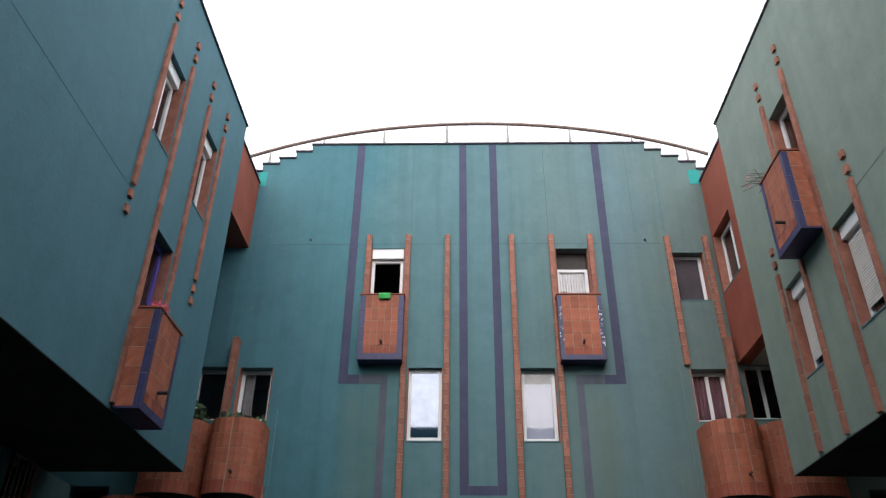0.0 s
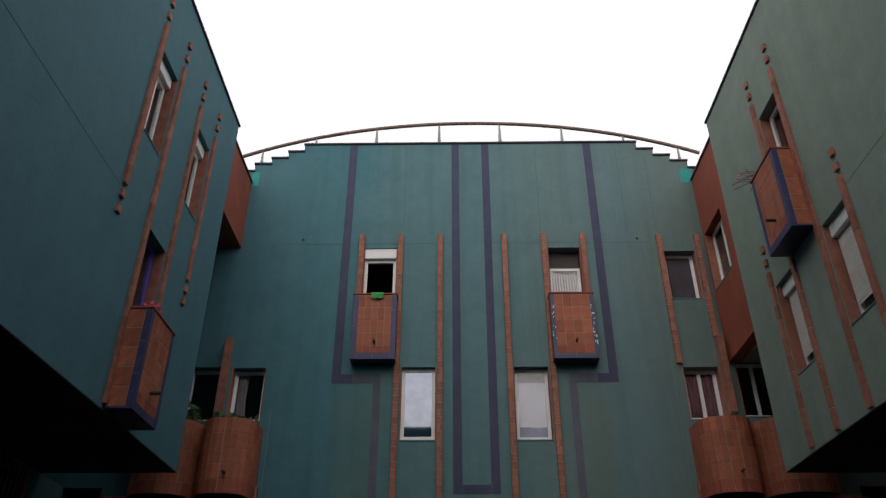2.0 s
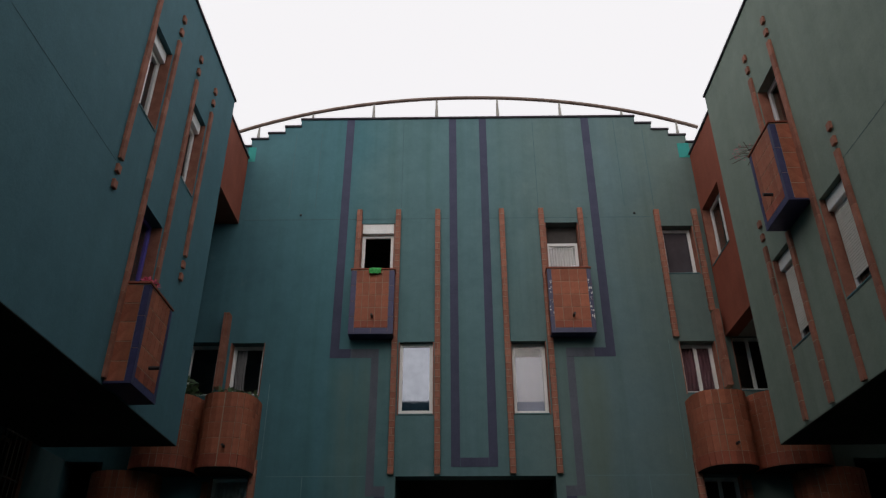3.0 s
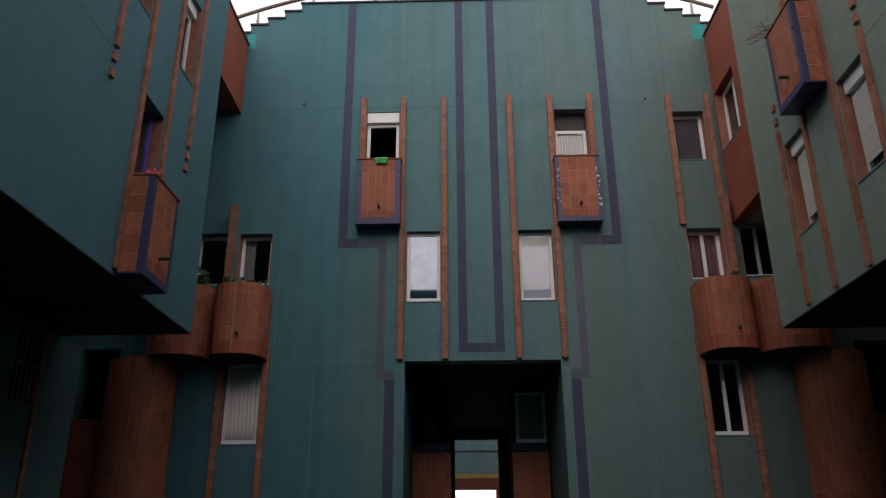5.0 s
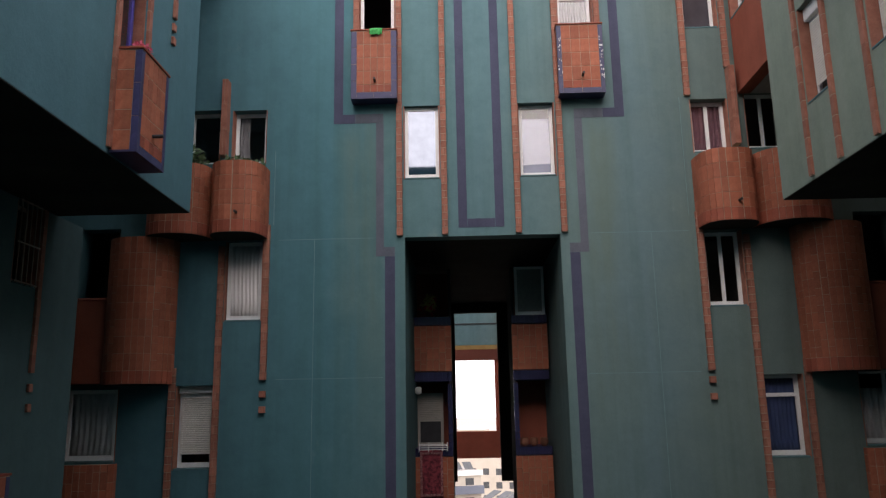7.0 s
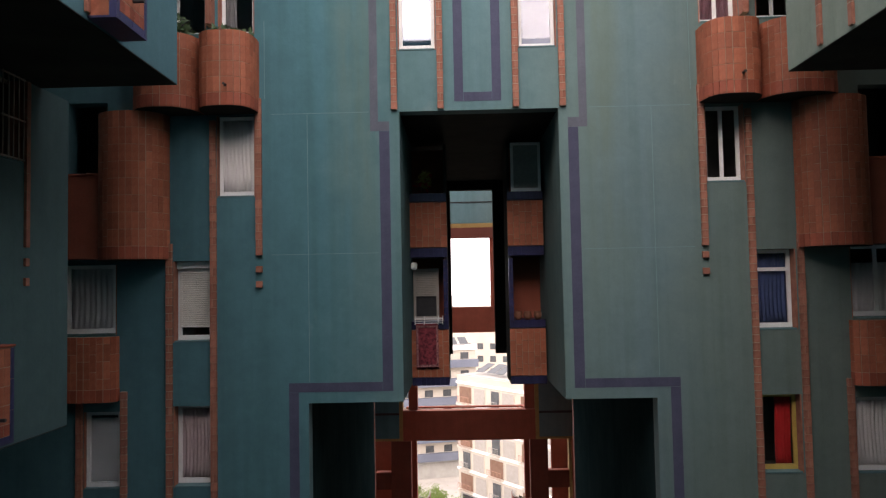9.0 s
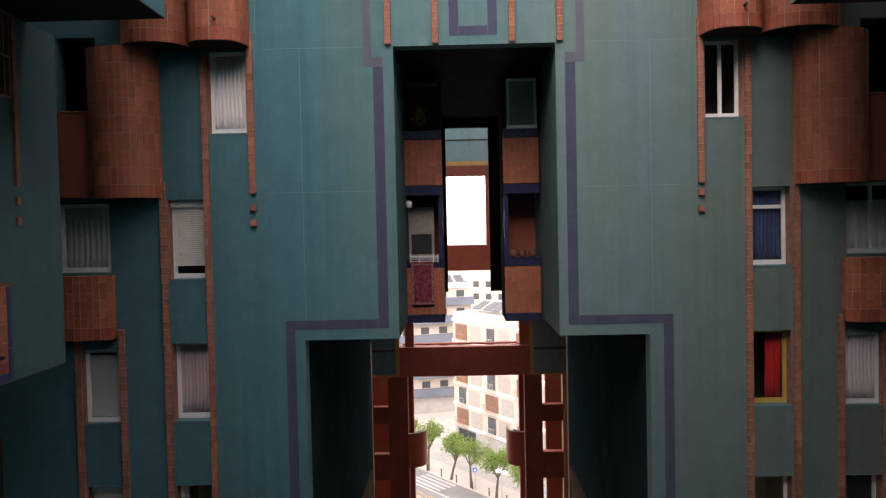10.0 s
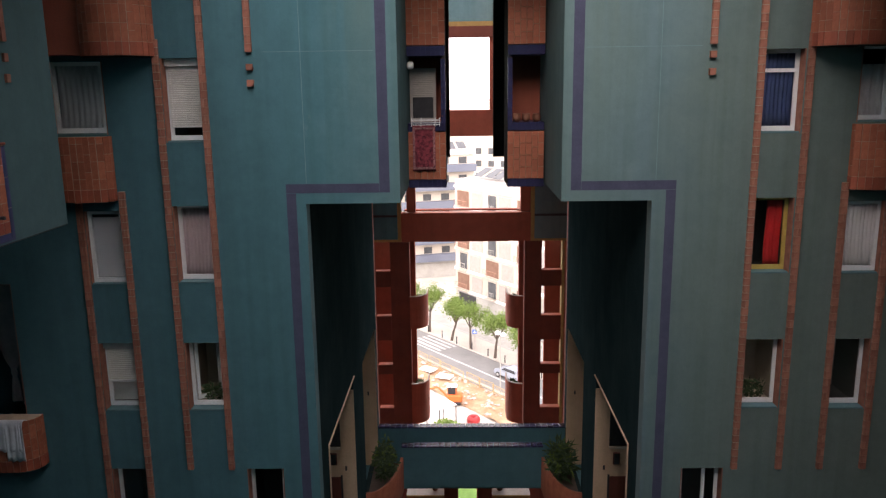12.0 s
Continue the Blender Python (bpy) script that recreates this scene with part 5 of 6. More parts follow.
for i, (x, y) in enumerate(((-4.5, -4.0), (-1.0, -3.6), (2.0, -3.5))):
    o = box("concrete_slab", (-0.9, 0.9, -0.6, 0.6, 0, 0.16), WHITE, bevel=0.02)
    o.matrix_world = STREET_M @ pose(x, y, 0.3, 0, 0, 15 * i)
    tagged(o, "pale concrete slab lying on the soil", "slab", "slabs on the soil")


def street_thing(name, label, cat, x, y, z=0.0, turn=0.0, group=""):
    th = tagged(new(name), label, cat, group)
    th.matrix_world = STREET_M @ pose(x, y, z, 0, 0, turn)
    return th


def barrier(x, y, turn):
    th = street_thing("site_barrier", "yellow site barrier with a low mesh panel", "barrier", x, y, 0.1, turn, "site barriers along the road")
    bm = bmesh.new()
    for b in ((-1.1, 1.1, -0.02, 0.02, 1.0, 1.04), (-1.1, 1.1, -0.02, 0.02, 0.22, 0.26), (-1.1, -1.05, -0.02, 0.02, 0.0, 1.0), (1.05, 1.1, -0.02, 0.02, 0.0, 1.0)):
        add_box(bm, *b)
    part("barrier_frame", bm, BARRIER, th)
    for i in range(10):
        box("bar", (-0.95 + i * 0.21, -0.935 + i * 0.21, -0.01, 0.01, 0.26, 1.0), BARRIER, th)
    for s in (-1, 1):
        box("foot", (s * 0.9 - 0.03, s * 0.9 + 0.03, -0.25, 0.25, 0.0, 0.04), BARRIER, th)


for i in range(9):
    barrier(-9 + i * 2.35, -2.0 - 0.15 * math.sin(i * 1.7), 4 * math.sin(i * 2.1))


def branchy_tree(x, y, height, spread, lean, seed):
    rnd = random.Random(seed)
    th = street_thing("street_tree", "young plane tree with a leaning trunk and loose green crown", "tree", x, y, 0.1, 0, "street trees")
    bm = bmesh.new()

    def limb(p, q, r0, r1, seg=7):
        d = (q - p).normalized()
        a = d.orthogonal().normalized()
        b = d.cross(a)
        rings = [[bm.verts.new(c + (a * math.cos(k * 6.283 / seg) + b * math.sin(k * 6.283 / seg)) * r) for k in range(seg)] for c, r in ((p, r0), (q, r1))]
        for k in range(seg):
            bm.faces.new((rings[0][k], rings[0][(k + 1) % seg], rings[1][(k + 1) % seg], rings[1][k]))

    p0, p1 = Vector((0, 0, 0)), Vector((lean * 0.5, 0, height * 0.24))
    p2 = Vector((lean, 0.05, height * 0.42))
    limb(p0, p1, 0.19, 0.15)
    limb(p1, p2, 0.15, 0.12)
    tips = []
    for k in range(7):
        a = k * 0.9 + rnd.uniform(-0.3, 0.3)
        r = spread * rnd.uniform(0.35, 0.75)
        q = p2 + Vector((r * math.cos(a), r * math.sin(a), height * rnd.uniform(0.14, 0.42)))
        limb(p2, q, 0.08, 0.03, 5)
        tips.append(q)
        for _ in range(2):
            t = q + Vector((rnd.uniform(-0.6, 0.6), rnd.uniform(-0.6, 0.6), rnd.uniform(0.1, 0.7)))
            limb(q, t, 0.03, 0.012, 4)
            tips.append(t)
    part("trunk", bm, BARK, th, "grey brown trunk and limbs")
    vs, fs = [], []
    for c in tips:
        for _ in range(170):
            o = Vector((rnd.gauss(0, 0.36), rnd.gauss(0, 0.36), rnd.gauss(0.05, 0.36)))
            d = Vector((rnd.gauss(0, 1), rnd.gauss(0, 1), rnd.gauss(-0.2, 0.6))).normalized()
            s = d.orthogonal().normalized() * rnd.uniform(0.05, 0.09)
            l = rnd.uniform(0.12, 0.24)
            k = len(vs)
            b = c + o
            vs += [b - s * 0.4, b + d * l * 0.6 - s, b + d * l, b + d * l * 0.6 + s]
            fs.append((k, k + 1, k + 2, k + 3))
    me = bpy.data.meshes.new("crown")
    me.from_pydata(vs, [], fs)
    me.materials.append(LEAF)
    cr = new("crown", me)
    cr.parent = th
    tagged(cr, "loose mid-green leaves")


for i, (x, y, h, sp, ln) in enumerate(((-12.8, 5.3, 6.6, 2.0, 0.1), (-8.0, 5.3, 6.0, 1.9, 0.9), (-4.0, 5.3, 6.4, 2.1, -0.2), (0.6, 5.3, 5.8, 1.9, 0.3), (5.2, 5.3, 5.6, 1.9, 0.2), (-18, 5.3, 6.2, 2.0, 0.0))):
    branchy_tree(x, y, h, sp, ln, 20 + i)
for i in range(10):
    x = -19 + i * 3.1
    bm = bmesh.new()
    bmesh.ops.create_cone(bm, cap_ends=True, segments=8, radius1=0.07, radius2=0.06, depth=0.9, matrix=pose(0, 0, 0.45))
    add_box(bm, -0.08, 0.08, -0.08, 0.08, 0.88, 0.94)
    o = part("bollard", bm, BLACK)
    o.matrix_world = STREET_M @ pose(x, 5.05, 0.15)
    tagged(o, "short dark iron bollard on the kerb", "bollard", "bollards along the kerb")

lamp = street_thing("street_lamp", "slim steel street lamp with two pale round heads", "street lamp", 9.2, -1.45, 0.03)
bm = bmesh.new()
bmesh.ops.create_cone(bm, cap_ends=True, segments=10, radius1=0.07, radius2=0.04, depth=6.8, matrix=pose(0, 0, 3.4))
add_box(bm, -0.4, 0.4, -0.03, 0.03, 6.7, 6.76)
part("pole", bm, CONCRETE, lamp)
for s in (-1, 1):
    bm = bmesh.new()
    bmesh.ops.create_uvsphere(bm, u_segments=14, v_segments=8, radius=0.33, matrix=pose(s * 0.42, 0, 6.8) @ Matrix.Diagonal((1, 1, 0.6, 1)))
    part("lamp_head", bm, WHITE, lamp, "pale round lamp head", True)

sign = street_thing("crossing_sign", "small blue square sign on a grey pole", "road sign", -3.1, 5.2, 0.1)
bm = bmesh.new()
bmesh.ops.create_cone(bm, cap_ends=True, segments=8, radius1=0.03, radius2=0.03, depth=2.6, matrix=pose(0, 0, 1.3))
part("pole", bm, CONCRETE, sign)
sg = box("sign_plate", (-0.27, 0.27, -0.02, 0.02, -0.27, 0.27), SIGN_BLUE, sign, "blue square plate")
sg.matrix_local = pose(0, -0.05, 2.5, 0, 0, 40)
bm = bmesh.new()
tri = [bm.verts.new(p) for p in ((-0.18, -0.03, -0.15), (0.18, -0.03, -0.15), (0, -0.03, 0.19))]
tr2 = [bm.verts.new((v.co.x, -0.022, v.co.z)) for v in tri]
bm.faces.new(tri)
for i in range(3):
    bm.faces.new((tri[i], tri[(i + 1) % 3], tr2[(i + 1) % 3], tr2[i]))
part("triangle", bm, WHITE, sg, "white triangle")


def car(x, y, turn):
    th = street_thing("car", "grey-blue hatchback car parked on the street", "car", x, y, 0.03, turn)
    prof = [(-2.05, 0.35), (-2.1, 0.75), (-1.9, 1.0), (-1.55, 1.42), (-0.3, 1.48), (0.35, 1.38), (1.05, 0.98), (1.85, 0.85), (2.08, 0.6), (2.05, 0.32)]
    bm = bmesh.new()
    sides = [[bm.verts.new((px, s * (0.86 if pz < 1.05 else 0.68), pz)) for px, pz in prof] for s in (-1, 1)]
    bm.faces.new(sides[0])
    bm.faces.new(sides[1])
    for i in range(len(prof)):
        j = (i + 1) % len(prof)
        bm.faces.new((sides[0][i], sides[0][j], sides[1][j], sides[1][i]))
    bmesh.ops.bevel(bm, geom=bm.edges[:], offset=0.05, segments=2, affect='EDGES')
    part("body", bm, CARPAINT, th, smooth=False)
    for nm, b in (("windscreen", ((0.42, -0.6, 1.36), (0.42, 0.6, 1.36), (1.0, 0.72, 1.03), (1.0, -0.72, 1.03))), ("rear_window", ((-1.6, -0.6, 1.4), (-1.6, 0.6, 1.4), (-1.88, 0.7, 1.05), (-1.88, -0.7, 1.05)))):
        bm = bmesh.new()
        vv = [bm.verts.new((p[0] + (0.03 if nm == "windscreen" else -0.03), p[1], p[2] + 0.03)) for p in b]
        f = bm.faces.new(vv)
        r = bmesh.ops.extrude_face_region(bm, geom=[f])
        bmesh.ops.translate(bm, verts=[v for v in r["geom"] if isinstance(v, bmesh.types.BMVert)], vec=(0, 0, 0.01))
        part(nm, bm, BLACK, th, "dark glass")
    for s in (-1, 1):
        bm = bmesh.new()
        vv = [bm.verts.new(p) for p in ((-1.45, s * 0.8, 1.08), (0.75, s * 0.8, 1.08), (0.3, s * 0.715, 1.34), (-1.3, s * 0.715, 1.38))]
        f = bm.faces.new(vv)
        r = bmesh.ops.extrude_face_region(bm, geom=[f])
        bmesh.ops.translate(bm, verts=[v for v in r["geom"] if isinstance(v, bmesh.types.BMVert)], vec=(0, s * 0.05, 0))
        part("side_window", bm, BLACK, th, "dark glass")
        for wx in (-1.3, 1.3):
            bm = bmesh.new()
            bmesh.ops.create_cone(bm, cap_ends=True, segments=18, radius1=0.31, radius2=0.31, depth=0.22, matrix=pose(wx, s * 0.8, 0.31, 90))
            w = part("wheel", bm, BLACK, th, "black tyre")
            bm = bmesh.new()
            bmesh.ops.create_cone(bm, cap_ends=True, segments=14, radius1=0.19, radius2=0.19, depth=0.03, matrix=pose(wx, s * 0.92, 0.31, 90))
            part("rim", bm, CONCRETE, w, "grey rim")


car(6.6, 2.5, 180)

# mini excavator
ex = street_thing("mini_excavator", "orange mini excavator with a white-roofed cab on the works", "excavator", 8.14, -7.0, 0.1, 226)
ex.matrix_world = ex.matrix_world @ Matrix.Scale(0.8, 4)
for s in (-1, 1):
    bm = bmesh.new()
    add_box(bm, -0.95, 0.95, s * 0.65 - 0.16, s * 0.65 + 0.16, 0.0, 0.45, 0.14)
    part("track", bm, BLACK, ex, "black rubber track")
box("undercarriage", (-0.5, 0.5, -0.49, 0.49, 0.15, 0.5), BLACK, ex)
bm = bmesh.new()
add_box(bm, -1.15, 0.85, -0.8, 0.8, 0.45, 1.35, 0.12)
part("body", bm, ORANGE, ex, "orange body")
cab = box("cab", (-0.25, 0.75, -0.55, 0.35, 1.35, 2.35), BLACK, ex, "dark glazed cab", 0.05)
box("cab_roof", (-0.45, 0.85, -0.68, 0.43, 2.35, 2.45), WHITE, cab, "white cab roof", 0.02)
for px, py in ((-0.37, -0.62), (-0.37, 0.33), (0.71, -0.62), (0.71, 0.33)):
    box("cab_post", (px, px + 0.07, py, py + 0.07, 1.35, 2.35), ORANGE, cab, "orange cab post")


def beam(name, parent, p, q, w, mat, label=""):
    p, q = Vector(p), Vector(q)
    bm = bmesh.new()
    l = (q - p).length
    add_box(bm, -w / 2, w / 2, -w / 2, w / 2, 0, l, w * 0.15)
    bm.transform(Matrix.Translation(p) @ (q - p).to_track_quat('Z', 'Y').to_matrix().to_4x4())
    return part(name, bm, mat, parent, label)


beam("boom", ex, (0.8, 0.1, 0.9), (2.0, 0.1, 2.2), 0.2, ORANGE, "orange boom")
beam("arm", ex, (2.0, 0.1, 2.2), (3.5, 0.1, 1.9), 0.17, ORANGE, "orange arm")
beam("bucket", ex, (3.5, 0.1, 1.9), (3.3, 0.1, 1.1), 0.4, BLACK, "dark bucket")

# site canopy and round red float
cn = thing("canopy", "flat white canopy on a dark metal frame", "canopy", at=(-1.9, 70.1, STREET))
box("roof", (-1.05, 1.05, -1.2, 1.2, 2.3, 2.36), BEIGE_TARP, cn, "white cloth roof", 0.02)
for sx in (-1.0, 0.93):
    for sy in (-1.15, 1.1):
        box("post", (sx, sx + 0.07, sy, sy + 0.07, 0, 2.3), BLACK, cn)
cn.rotation_euler = (0, 0, radians(35))
bm = bmesh.new()
for k in range(20):
    for j in range(10):
        a, b = k * math.pi / 10, j * math.pi / 5
        bm.verts.new((math.cos(a) * (0.42 + 0.26 * math.cos(b)), math.sin(a) * (0.42 + 0.26 * math.cos(b)), 0.4 + 0.4 * math.sin(b)))
bm.verts.ensure_lookup_table()
for k in range(20):
    for j in range(10):
        bm.faces.new([bm.verts[i] for i in (k * 10 + j, ((k + 1) % 20) * 10 + j, ((k + 1) % 20) * 10 + (j + 1) % 10, k * 10 + (j + 1) % 10)])
o = part("cable_drum", bm, DRUM, None, smooth=True)
o.location = (1.24, 70.5, STREET)
tagged(o, "round red drum standing on the pavement", "drum")
sh = thing("shrub", "pale green leafy shrub beside the canopy", "shrub", at=(-1.4, 68.2, STREET))
leaf_clump("leaves", LEAF, sh, (0, 0, 0.7), (1.2, 0.7, 0.7), 500, 77, 0.3)
lw = thing("lawn", "bright green lawn far below the bridge", "lawn", kind="structure", at=(1.0, 58.0, STREET))
box("turf", (-5, 5, -4.0, 4.0, 0, 0.06), GRASS, lw)


# ---- houses across the street ----
def house_window(parent, x, z, w, h, kind, y=0.0):
    """A window on a far facade: recessed glass or shutter with frame and sill, or a balcony with railing."""
    wd = box("window", (x, x + w, y - 0.05, y + 0.06, z, z + h), CREAM, parent)
    m = {"glass": GLOSSD, "shutter": GREYSH, "dark": GLOSSD, "loggia": LOGGIA}[kind]
    box("pane", (x + 0.08, x + w - 0.08, y - 0.075, y - 0.055, z + 0.08, z + h - 0.08), m, wd)
    if kind in ("loggia", "glass"):
        n = max(3, int(w / 0.3))
        m = RUST if kind == "loggia" else CONCRETE
        for i in range(n + 1):
            piece("baluster", block_mesh("baluster", 0.035, 0.035, 0.95, m, 0.0), wd, x + w * i / n, y - 0.6, z + 0.475)
        piece("handrail", block_mesh("handrail", w + 0.1, 0.05, 0.05, m, 0.0), wd, x + w / 2, y - 0.6, z + 0.97)
        box("balcony_slab", (x - 0.1, x + w + 0.1, y - 0.65, y - 0.08, z - 0.15, z), CREAM, wd)


cm = Matrix.Translation((-0.55, 111.0, STREET)) @ Matrix.Rotation(math.atan2(-0.819, 0.573), 4, 'Z')
cb = tagged(new("apartment_house"), "cream apartment house with loggias, grey shutters and solar panels", "house")
cb.matrix_world = cm
TOP = 19.6
box("wall", (0, 44, 0, 14, 0, TOP), CREAM, cb)
box("ground_floor", (0.6, 44, -0.06, -0.003, 0.0, 3.2), CONCRETE, cb, "grey ground floor cladding")
box("garage_door", (1.0, 5.2, -0.1, -0.063, 0.1, 2.9), BLACK, cb, "dark garage door")
for k in range(6):
    z = 3.5 + k * 3.05
    box("floor_band", (-0.1, 44.1, -0.16, -0.003, z - 0.35, z), WHITE, cb, "white floor band")
    x = 1.2 if k % 2 else 0.6
    i = 0
    while x < 40 and k < 5:
        kind = ("loggia", "shutter", "glass", "shutter")[(i + 2 * k) % 4]
        w = {"loggia": 3.0, "shutter": 2.6, "glass": 1.9}[kind]
        house_window(cb, x, z + 0.02, w, 2.4, kind, -0.02)
        x += w + (1.3 if i % 2 else 0.5)
        i += 1
box("roof", (0.3, 43.7, 0.3, 13.7, TOP + 0.004, TOP + 0.1), GREYSH, cb, "grey gravel roof")
box("stair_head", (7, 11, 5, 9, TOP + 0.1, TOP + 2.4), CREAM, cb, "stair head on the roof")
for i in range(14):
    bm = bmesh.new()
    add_box(bm, 0, 1.7, 0, 2.4, 0, 0.06)
    bm.transform(pose(2.5 + i * 2.2, 1.6 + (i % 2) * 0.3, TOP + 0.5, 25, 0, 0))
    part("solar_panel", bm, PANEL, cb, "dark tilted solar panel")

bb = tagged(new("apartment_house"), "white apartment house with blue-grey balcony bands", "house")
bb.matrix_world = Matrix.Translation((-22.4, 125.6, STREET)) @ Matrix.Rotation(math.atan2(6.0, 21.0), 4, 'Z')
box("wall", (0, 26, 0, 14, 0, 22), CREAM, bb)
box("ground_floor", (0, 26, -0.1, -0.003, 0, 3.0), CONCRETE, bb, "grey ground floor")
for k in range(6):
    z = 3.0 + k * 3.1
    bd = box("balcony_band", (-0.2, 26.2, -1.1, -0.003, z, z + 1.25), BLUEG, bb, "blue-grey balcony band")
    for i in range(8):
        house_window(bb, 0.8 + i * 3.2, z + 1.26, 1.6, 1.3, "dark", -0.01)
box("roof_band", (-0.2, 26.2, -0.4, -0.004, 21.4, 22.2), WHITE, bb, "white roof edge")
box("roof", (0.1, 25.9, 0.1, 13.9, 22.004, 22.1), GREYSH, bb, "grey gravel roof")
for i in range(9):
    bm = bmesh.new()
    add_box(bm, 0, 1.5, 0, 2.2, 0, 0.06)
    bm.transform(pose(8.0 + i * 1.95, 1.2, 22.3, 28, 0, 0))
    part("solar_panel", bm, PANEL, bb, "dark tilted solar panel")

rnd = random.Random(31)
for i in range(26):
    x, y = rnd.uniform(-60, 60), 175 + i * 17
    w, d, h = rnd.uniform(12, 26), rnd.uniform(10, 16), rnd.uniform(10, 22)
    hs = tagged(new("town_house"), "pale flat-roofed town house in the distance", "house", "houses of the distant town")
    hs.matrix_world = Matrix.Translation((x, y, STREET)) @ Matrix.Rotation(rnd.uniform(-0.4, 0.4), 4, 'Z')
    box("wall", (-w / 2, w / 2, 0, d, 0, h), rnd.choice((CREAM, CREAM, WHITE, CONCRETE, BLUEG)), hs)
    box("roof_edge", (-w / 2 - 0.2, w / 2 + 0.2, -0.2, d + 0.2, h, h + 0.4), WHITE, hs)
    for k in range(int(h / 3.2)):
        for j in range(int(w / 3.4)):
            xx = -w / 2 + 1.2 + j * 3.3
            box("window", (xx, xx + 1.5, -0.06, -0.003, 1.0 + k * 3.1, 2.5 + k * 3.1), GLOSSD, hs)

# ---- things on the court's balconies ----
def drape(name, x0, x1, y, z0, z1, mat, label, cat, ripple=0.012, parent=None):
    """A cloth hanging over a parapet: over the top and down the front, with soft ripples."""
    n = 18
    bm = bmesh.new()
    path = [(0.14, z1 - 0.03), (0.07, z1 + 0.015), (0.0, z1 + 0.02), (-0.035, z1 - 0.02)] + [(-0.035, z1 - 0.02 - (z1 - z0) * k / 8) for k in range(1, 9)]
    rows = []
    for k, (dy, z) in enumerate(path):
        rows.append([bm.verts.new((x0 + (x1 - x0) * i / n, y + dy - (ripple * (1 + math.sin(i * 1.1 + 0.2 * k)) if k > 3 else 0), z + (0.012 * math.sin(i * 0.9) if k == len(path) - 1 else 0))) for i in range(n + 1)])
    for a, b in zip(rows, rows[1:]):
        for i in range(n):
            bm.faces.new((a[i], a[i + 1], b[i + 1], b[i]))
    r = bmesh.ops.extrude_face_region(bm, geom=bm.faces[:])
    bmesh.ops.translate(bm, verts=[v for v in r["geom"] if isinstance(v, bmesh.types.BMVert)], vec=(0, 0.006, 0.004))
    o = part(name, bm, mat, parent, smooth=True)
    if not parent:
        tagged(o, label, cat)
    return o


drape("green_cloth", -1.72, -1.47, WALL - 0.32, 7.68, 7.8, GREENCLOTH, "bright green cloth over the balcony edge", "cloth")
rug = drape("hanging_rug", -0.98, -0.49, 17.0, -1.46, -0.49, RUG, "dark red patterned rug hanging over the parapet", "rug", 0.004)
for x0, x1, z0, z1 in ((-0.975, -0.93, -1.44, -0.53), (-0.54, -0.495, -1.44, -0.53), (-0.925, -0.545, -1.44, -1.39), (-0.925, -0.545, -0.58, -0.54)):
    box("woven_border", (x0, x1, 16.945, 16.955, z0, z1), RUG_EDGE, rug, "pale flecked border")
rk = thing("drying_rack", "small white wire drying rack on the parapet", "drying rack", at=(-0.69, 16.93, -0.54))
for dy, dz in ((-0.1, 0.06), (-0.04, 0.1), (0.02, 0.14), (0.08, 0.16)):
    box("rod", (-0.3, 0.3, dy - 0.006, dy + 0.006, dz - 0.006, dz + 0.006), WHITE, rk)
for sx in (-0.3, -0.1, 0.2, 0.3):
    beam("arm", rk, (sx, -0.12, 0.03), (sx, 0.1, 0.2), 0.014, WHITE)


def lathe(name, prof, at, mat, parent=None, label=""):
    bm = bmesh.new()
    rings = [[bm.verts.new((at[0] + r * math.cos(k * 0.3927), at[1] + r * math.sin(k * 0.3927), at[2] + z)) for k in range(16)] for r, z in prof]
    for a, b in zip(rings, rings[1:]):
        for k in range(16):
            bm.faces.new((a[k], a[(k + 1) % 16], b[(k + 1) % 16], b[k]))
    bm.faces.new(rings[0])
    return part(name, bm, mat, parent, label, True)


for x in (1.27, 1.47, 1.69):
    o = lathe("clay_pot", [(0.045, 0), (0.08, 0.05), (0.092, 0.11), (0.075, 0.16), (0.085, 0.185), (0.07, 0.185), (0.06, 0.12)], (0, 0, 0), CLAY)
    o.location = (x, 17.05, -0.455)
    tagged(o, "rounded brown clay pot on the navy slab", "pot", "clay pots on the balcony")
# windows of the balcony stacks
for nm, x0, x1, z0, z1, y, infill, lab in (("window_stack_top", 1.17, 1.83, 2.37, 3.46, 17.03, GREYSH, "pale framed window at the top of the balcony stack"), ("window_stack_low", -1.06, -0.48, -0.44, 0.72, 17.6, BLACK, "grey framed window with a half-down shutter in the balcony")):
    th = tagged(new(nm), lab, "window", kind="structure")
    th.location = ((x0 + x1) / 2, y, z0)
    w, h = x1 - x0, z1 - z0
    bm = bmesh.new()
    for b in frame_bars(w, h, 0, 0.06, 0.06, ()):
        add_box(bm, *b)
    part("window_frame", bm, GREYSH if nm.endswith("low") else WHITE, th)
    box("pane", (-w / 2 + 0.06, w / 2 - 0.06, 0.03, 0.04, 0.07, h - 0.06), infill, th, "dark glass")
    if nm.endswith("low"):
        bm = bmesh.new()
        for k in range(15):
            add_box(bm, -w / 2 + 0.05, w / 2 - 0.05, -0.02, 0.0, h - 0.03 - k * 0.04 - 0.036, h - 0.03 - k * 0.04)
        part("roller_shutter", bm, GREYSH, th, "grey roller shutter half down")
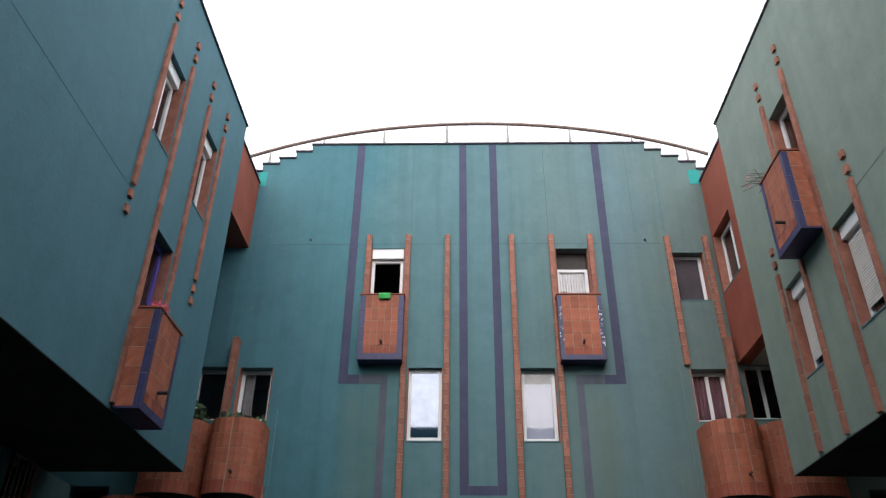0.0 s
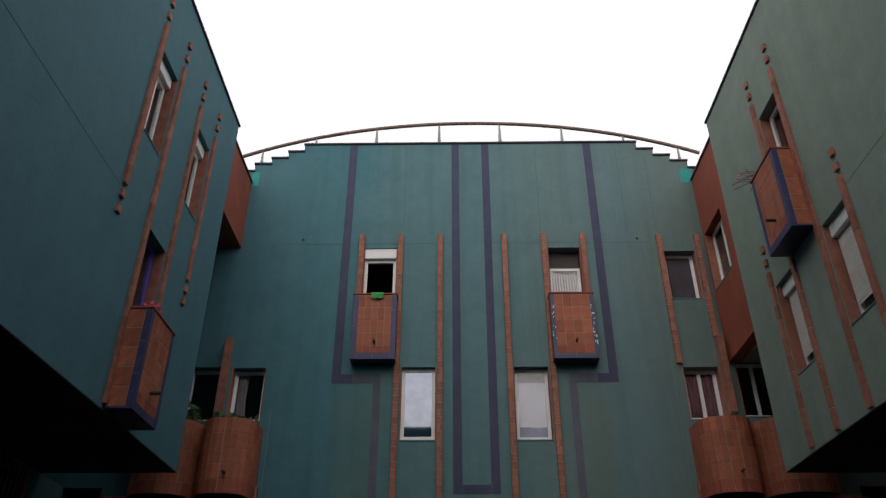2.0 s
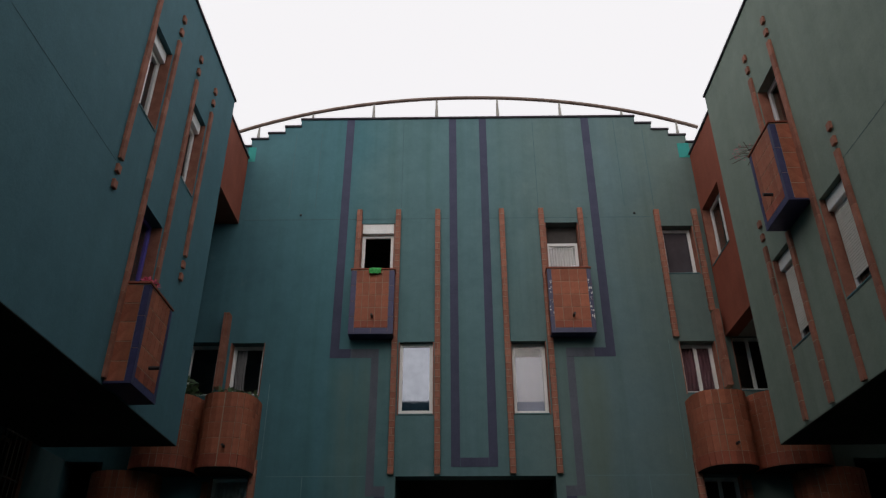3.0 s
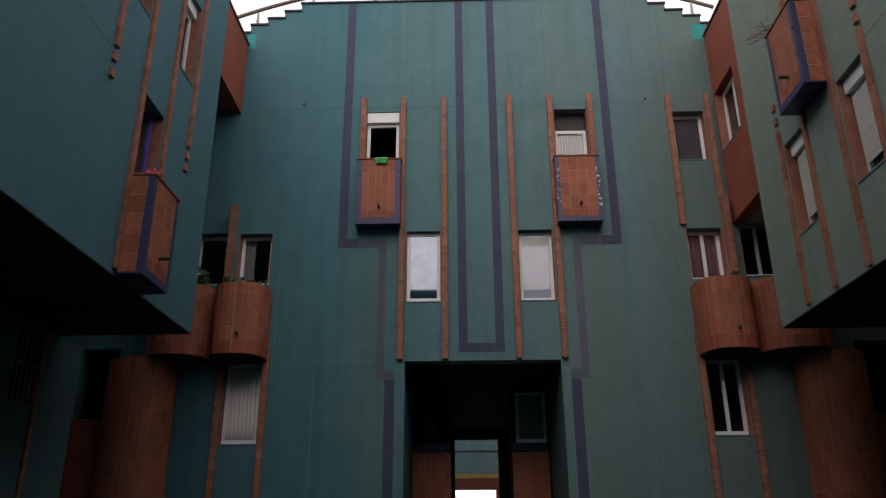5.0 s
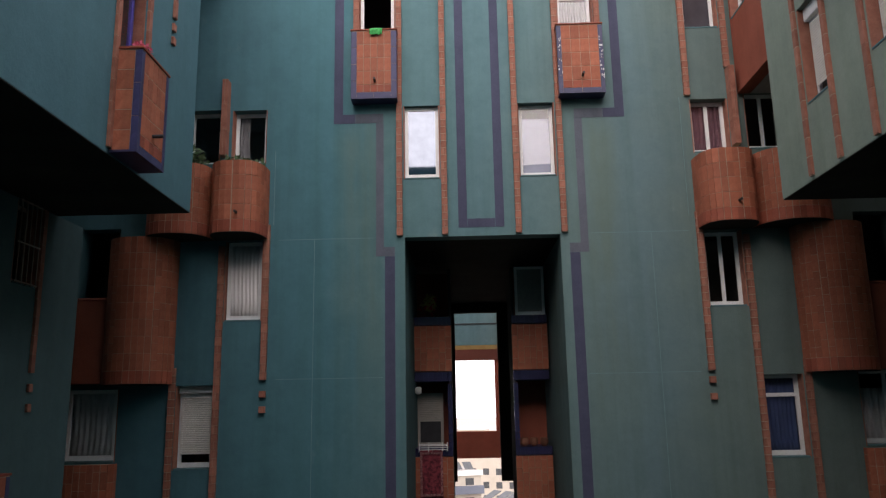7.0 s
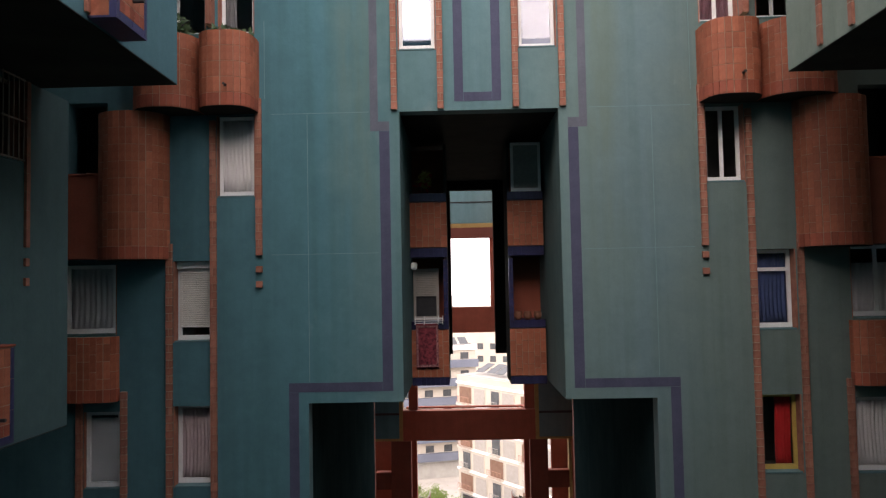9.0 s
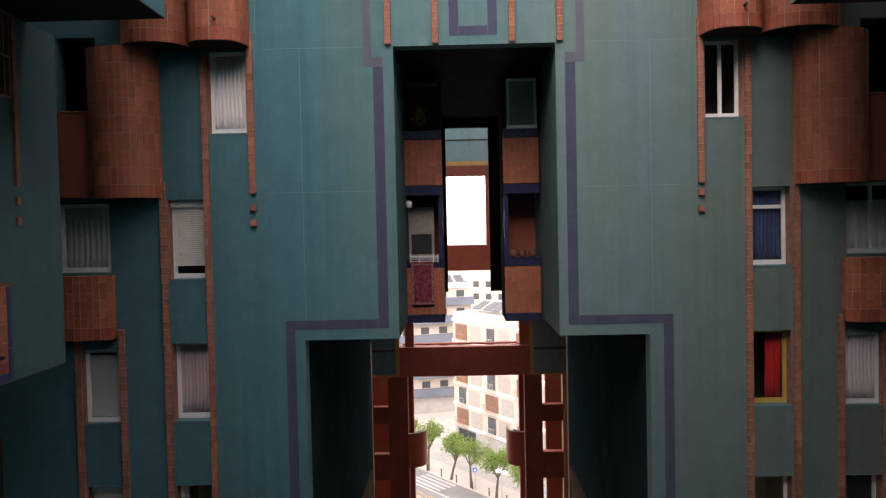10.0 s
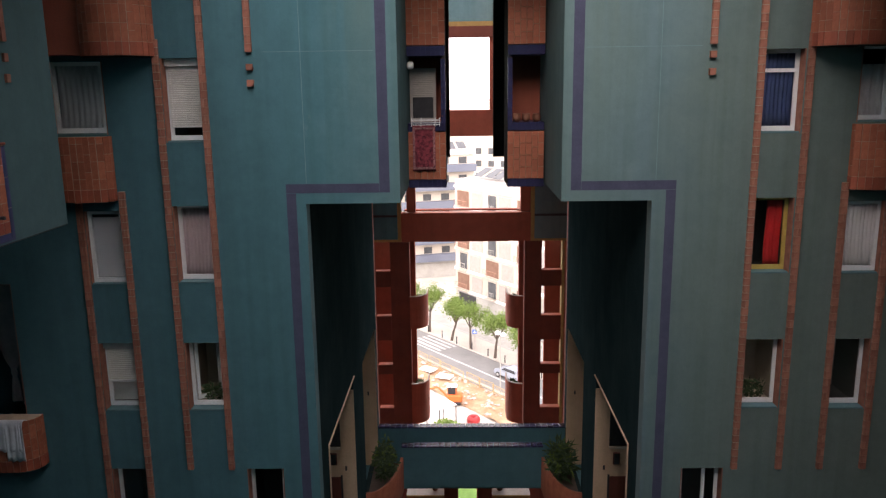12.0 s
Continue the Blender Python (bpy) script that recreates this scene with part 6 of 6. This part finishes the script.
wl_ = lathe("wall_lamp", [(0.03, 0), (0.07, 0.03), (0.075, 0.12), (0.05, 0.16), (0.0, 0.165)], (0, 0, 0), WHITE)
wl_.location = (-1.0, 16.98, 0.68)
tagged(wl_, "small white wall lamp under the slab", "wall lamp")
pic = thing("hanging_ornament", "yellow and red sunburst ornament on the dark balcony wall", "ornament", at=(-0.75, 17.3, 2.7))
leaf_clump("sunburst", YFRAME, pic, (0, 0, 0), (0.14, 0.03, 0.2), 60, 5, 0.12)
leaf_clump("red_fringe", REDC, pic, (0, 0.02, -0.05), (0.18, 0.03, 0.22), 30, 6, 0.12)

for x, z, nn, sz, sd in ((-4.2, 5.02, 110, (0.45, 0.3, 0.1), 3), (-5.25, 5.12, 320, (0.4, 0.3, 0.28), 4)):
    th = thing("balcony_plants", "straggling green plants on the bowed balcony", "plants", "plants on the bowed balconies", at=(x, WALL - 0.35, z))
    leaf_clump("leaves", LEAF_DARK, th, (0, 0, 0), sz, nn, sd, 0.13)
fl = thing("flowers", "pink geraniums on the box balcony", "flowers", at=(LEFT + 0.22, 9.25, 4.98))
leaf_clump("petals", FLOWER, fl, (0, 0, 0.04), (0.1, 0.16, 0.06), 160, 9, 0.06, "pink petals")
leaf_clump("leaves", LEAF_DARK, fl, (0, 0, 0.0), (0.1, 0.18, 0.04), 60, 10, 0.06, "green leaves")
tw = thing("dry_twigs", "dry reddish twigs leaning out of the box balcony", "plant", at=(RIGHT - 0.28, 9.77, 7.57))
rnd = random.Random(12)
for i in range(12):
    d = Vector((rnd.uniform(-0.25, 0.05), rnd.uniform(0.05, 0.5), rnd.uniform(0.02, 0.3)))
    beam("twig", tw, (0, rnd.uniform(-0.15, 0.15), 0), tuple(d), 0.008, BARK)
leaf_clump("buds", FLOWER, tw, (-0.1, 0.28, 0.16), (0.15, 0.22, 0.12), 40, 14, 0.04, "small red buds")
for x0, x1, z0 in ((-9.5, -9.0, -6.45), (-8.98, -8.5, -6.5), (-8.8, -8.45, -6.7)):
    drape("laundry", x0, x1, WALL - 0.46, z0, -5.93, LINEN, "white laundry drying over the bowed balcony", "laundry", 0.012)
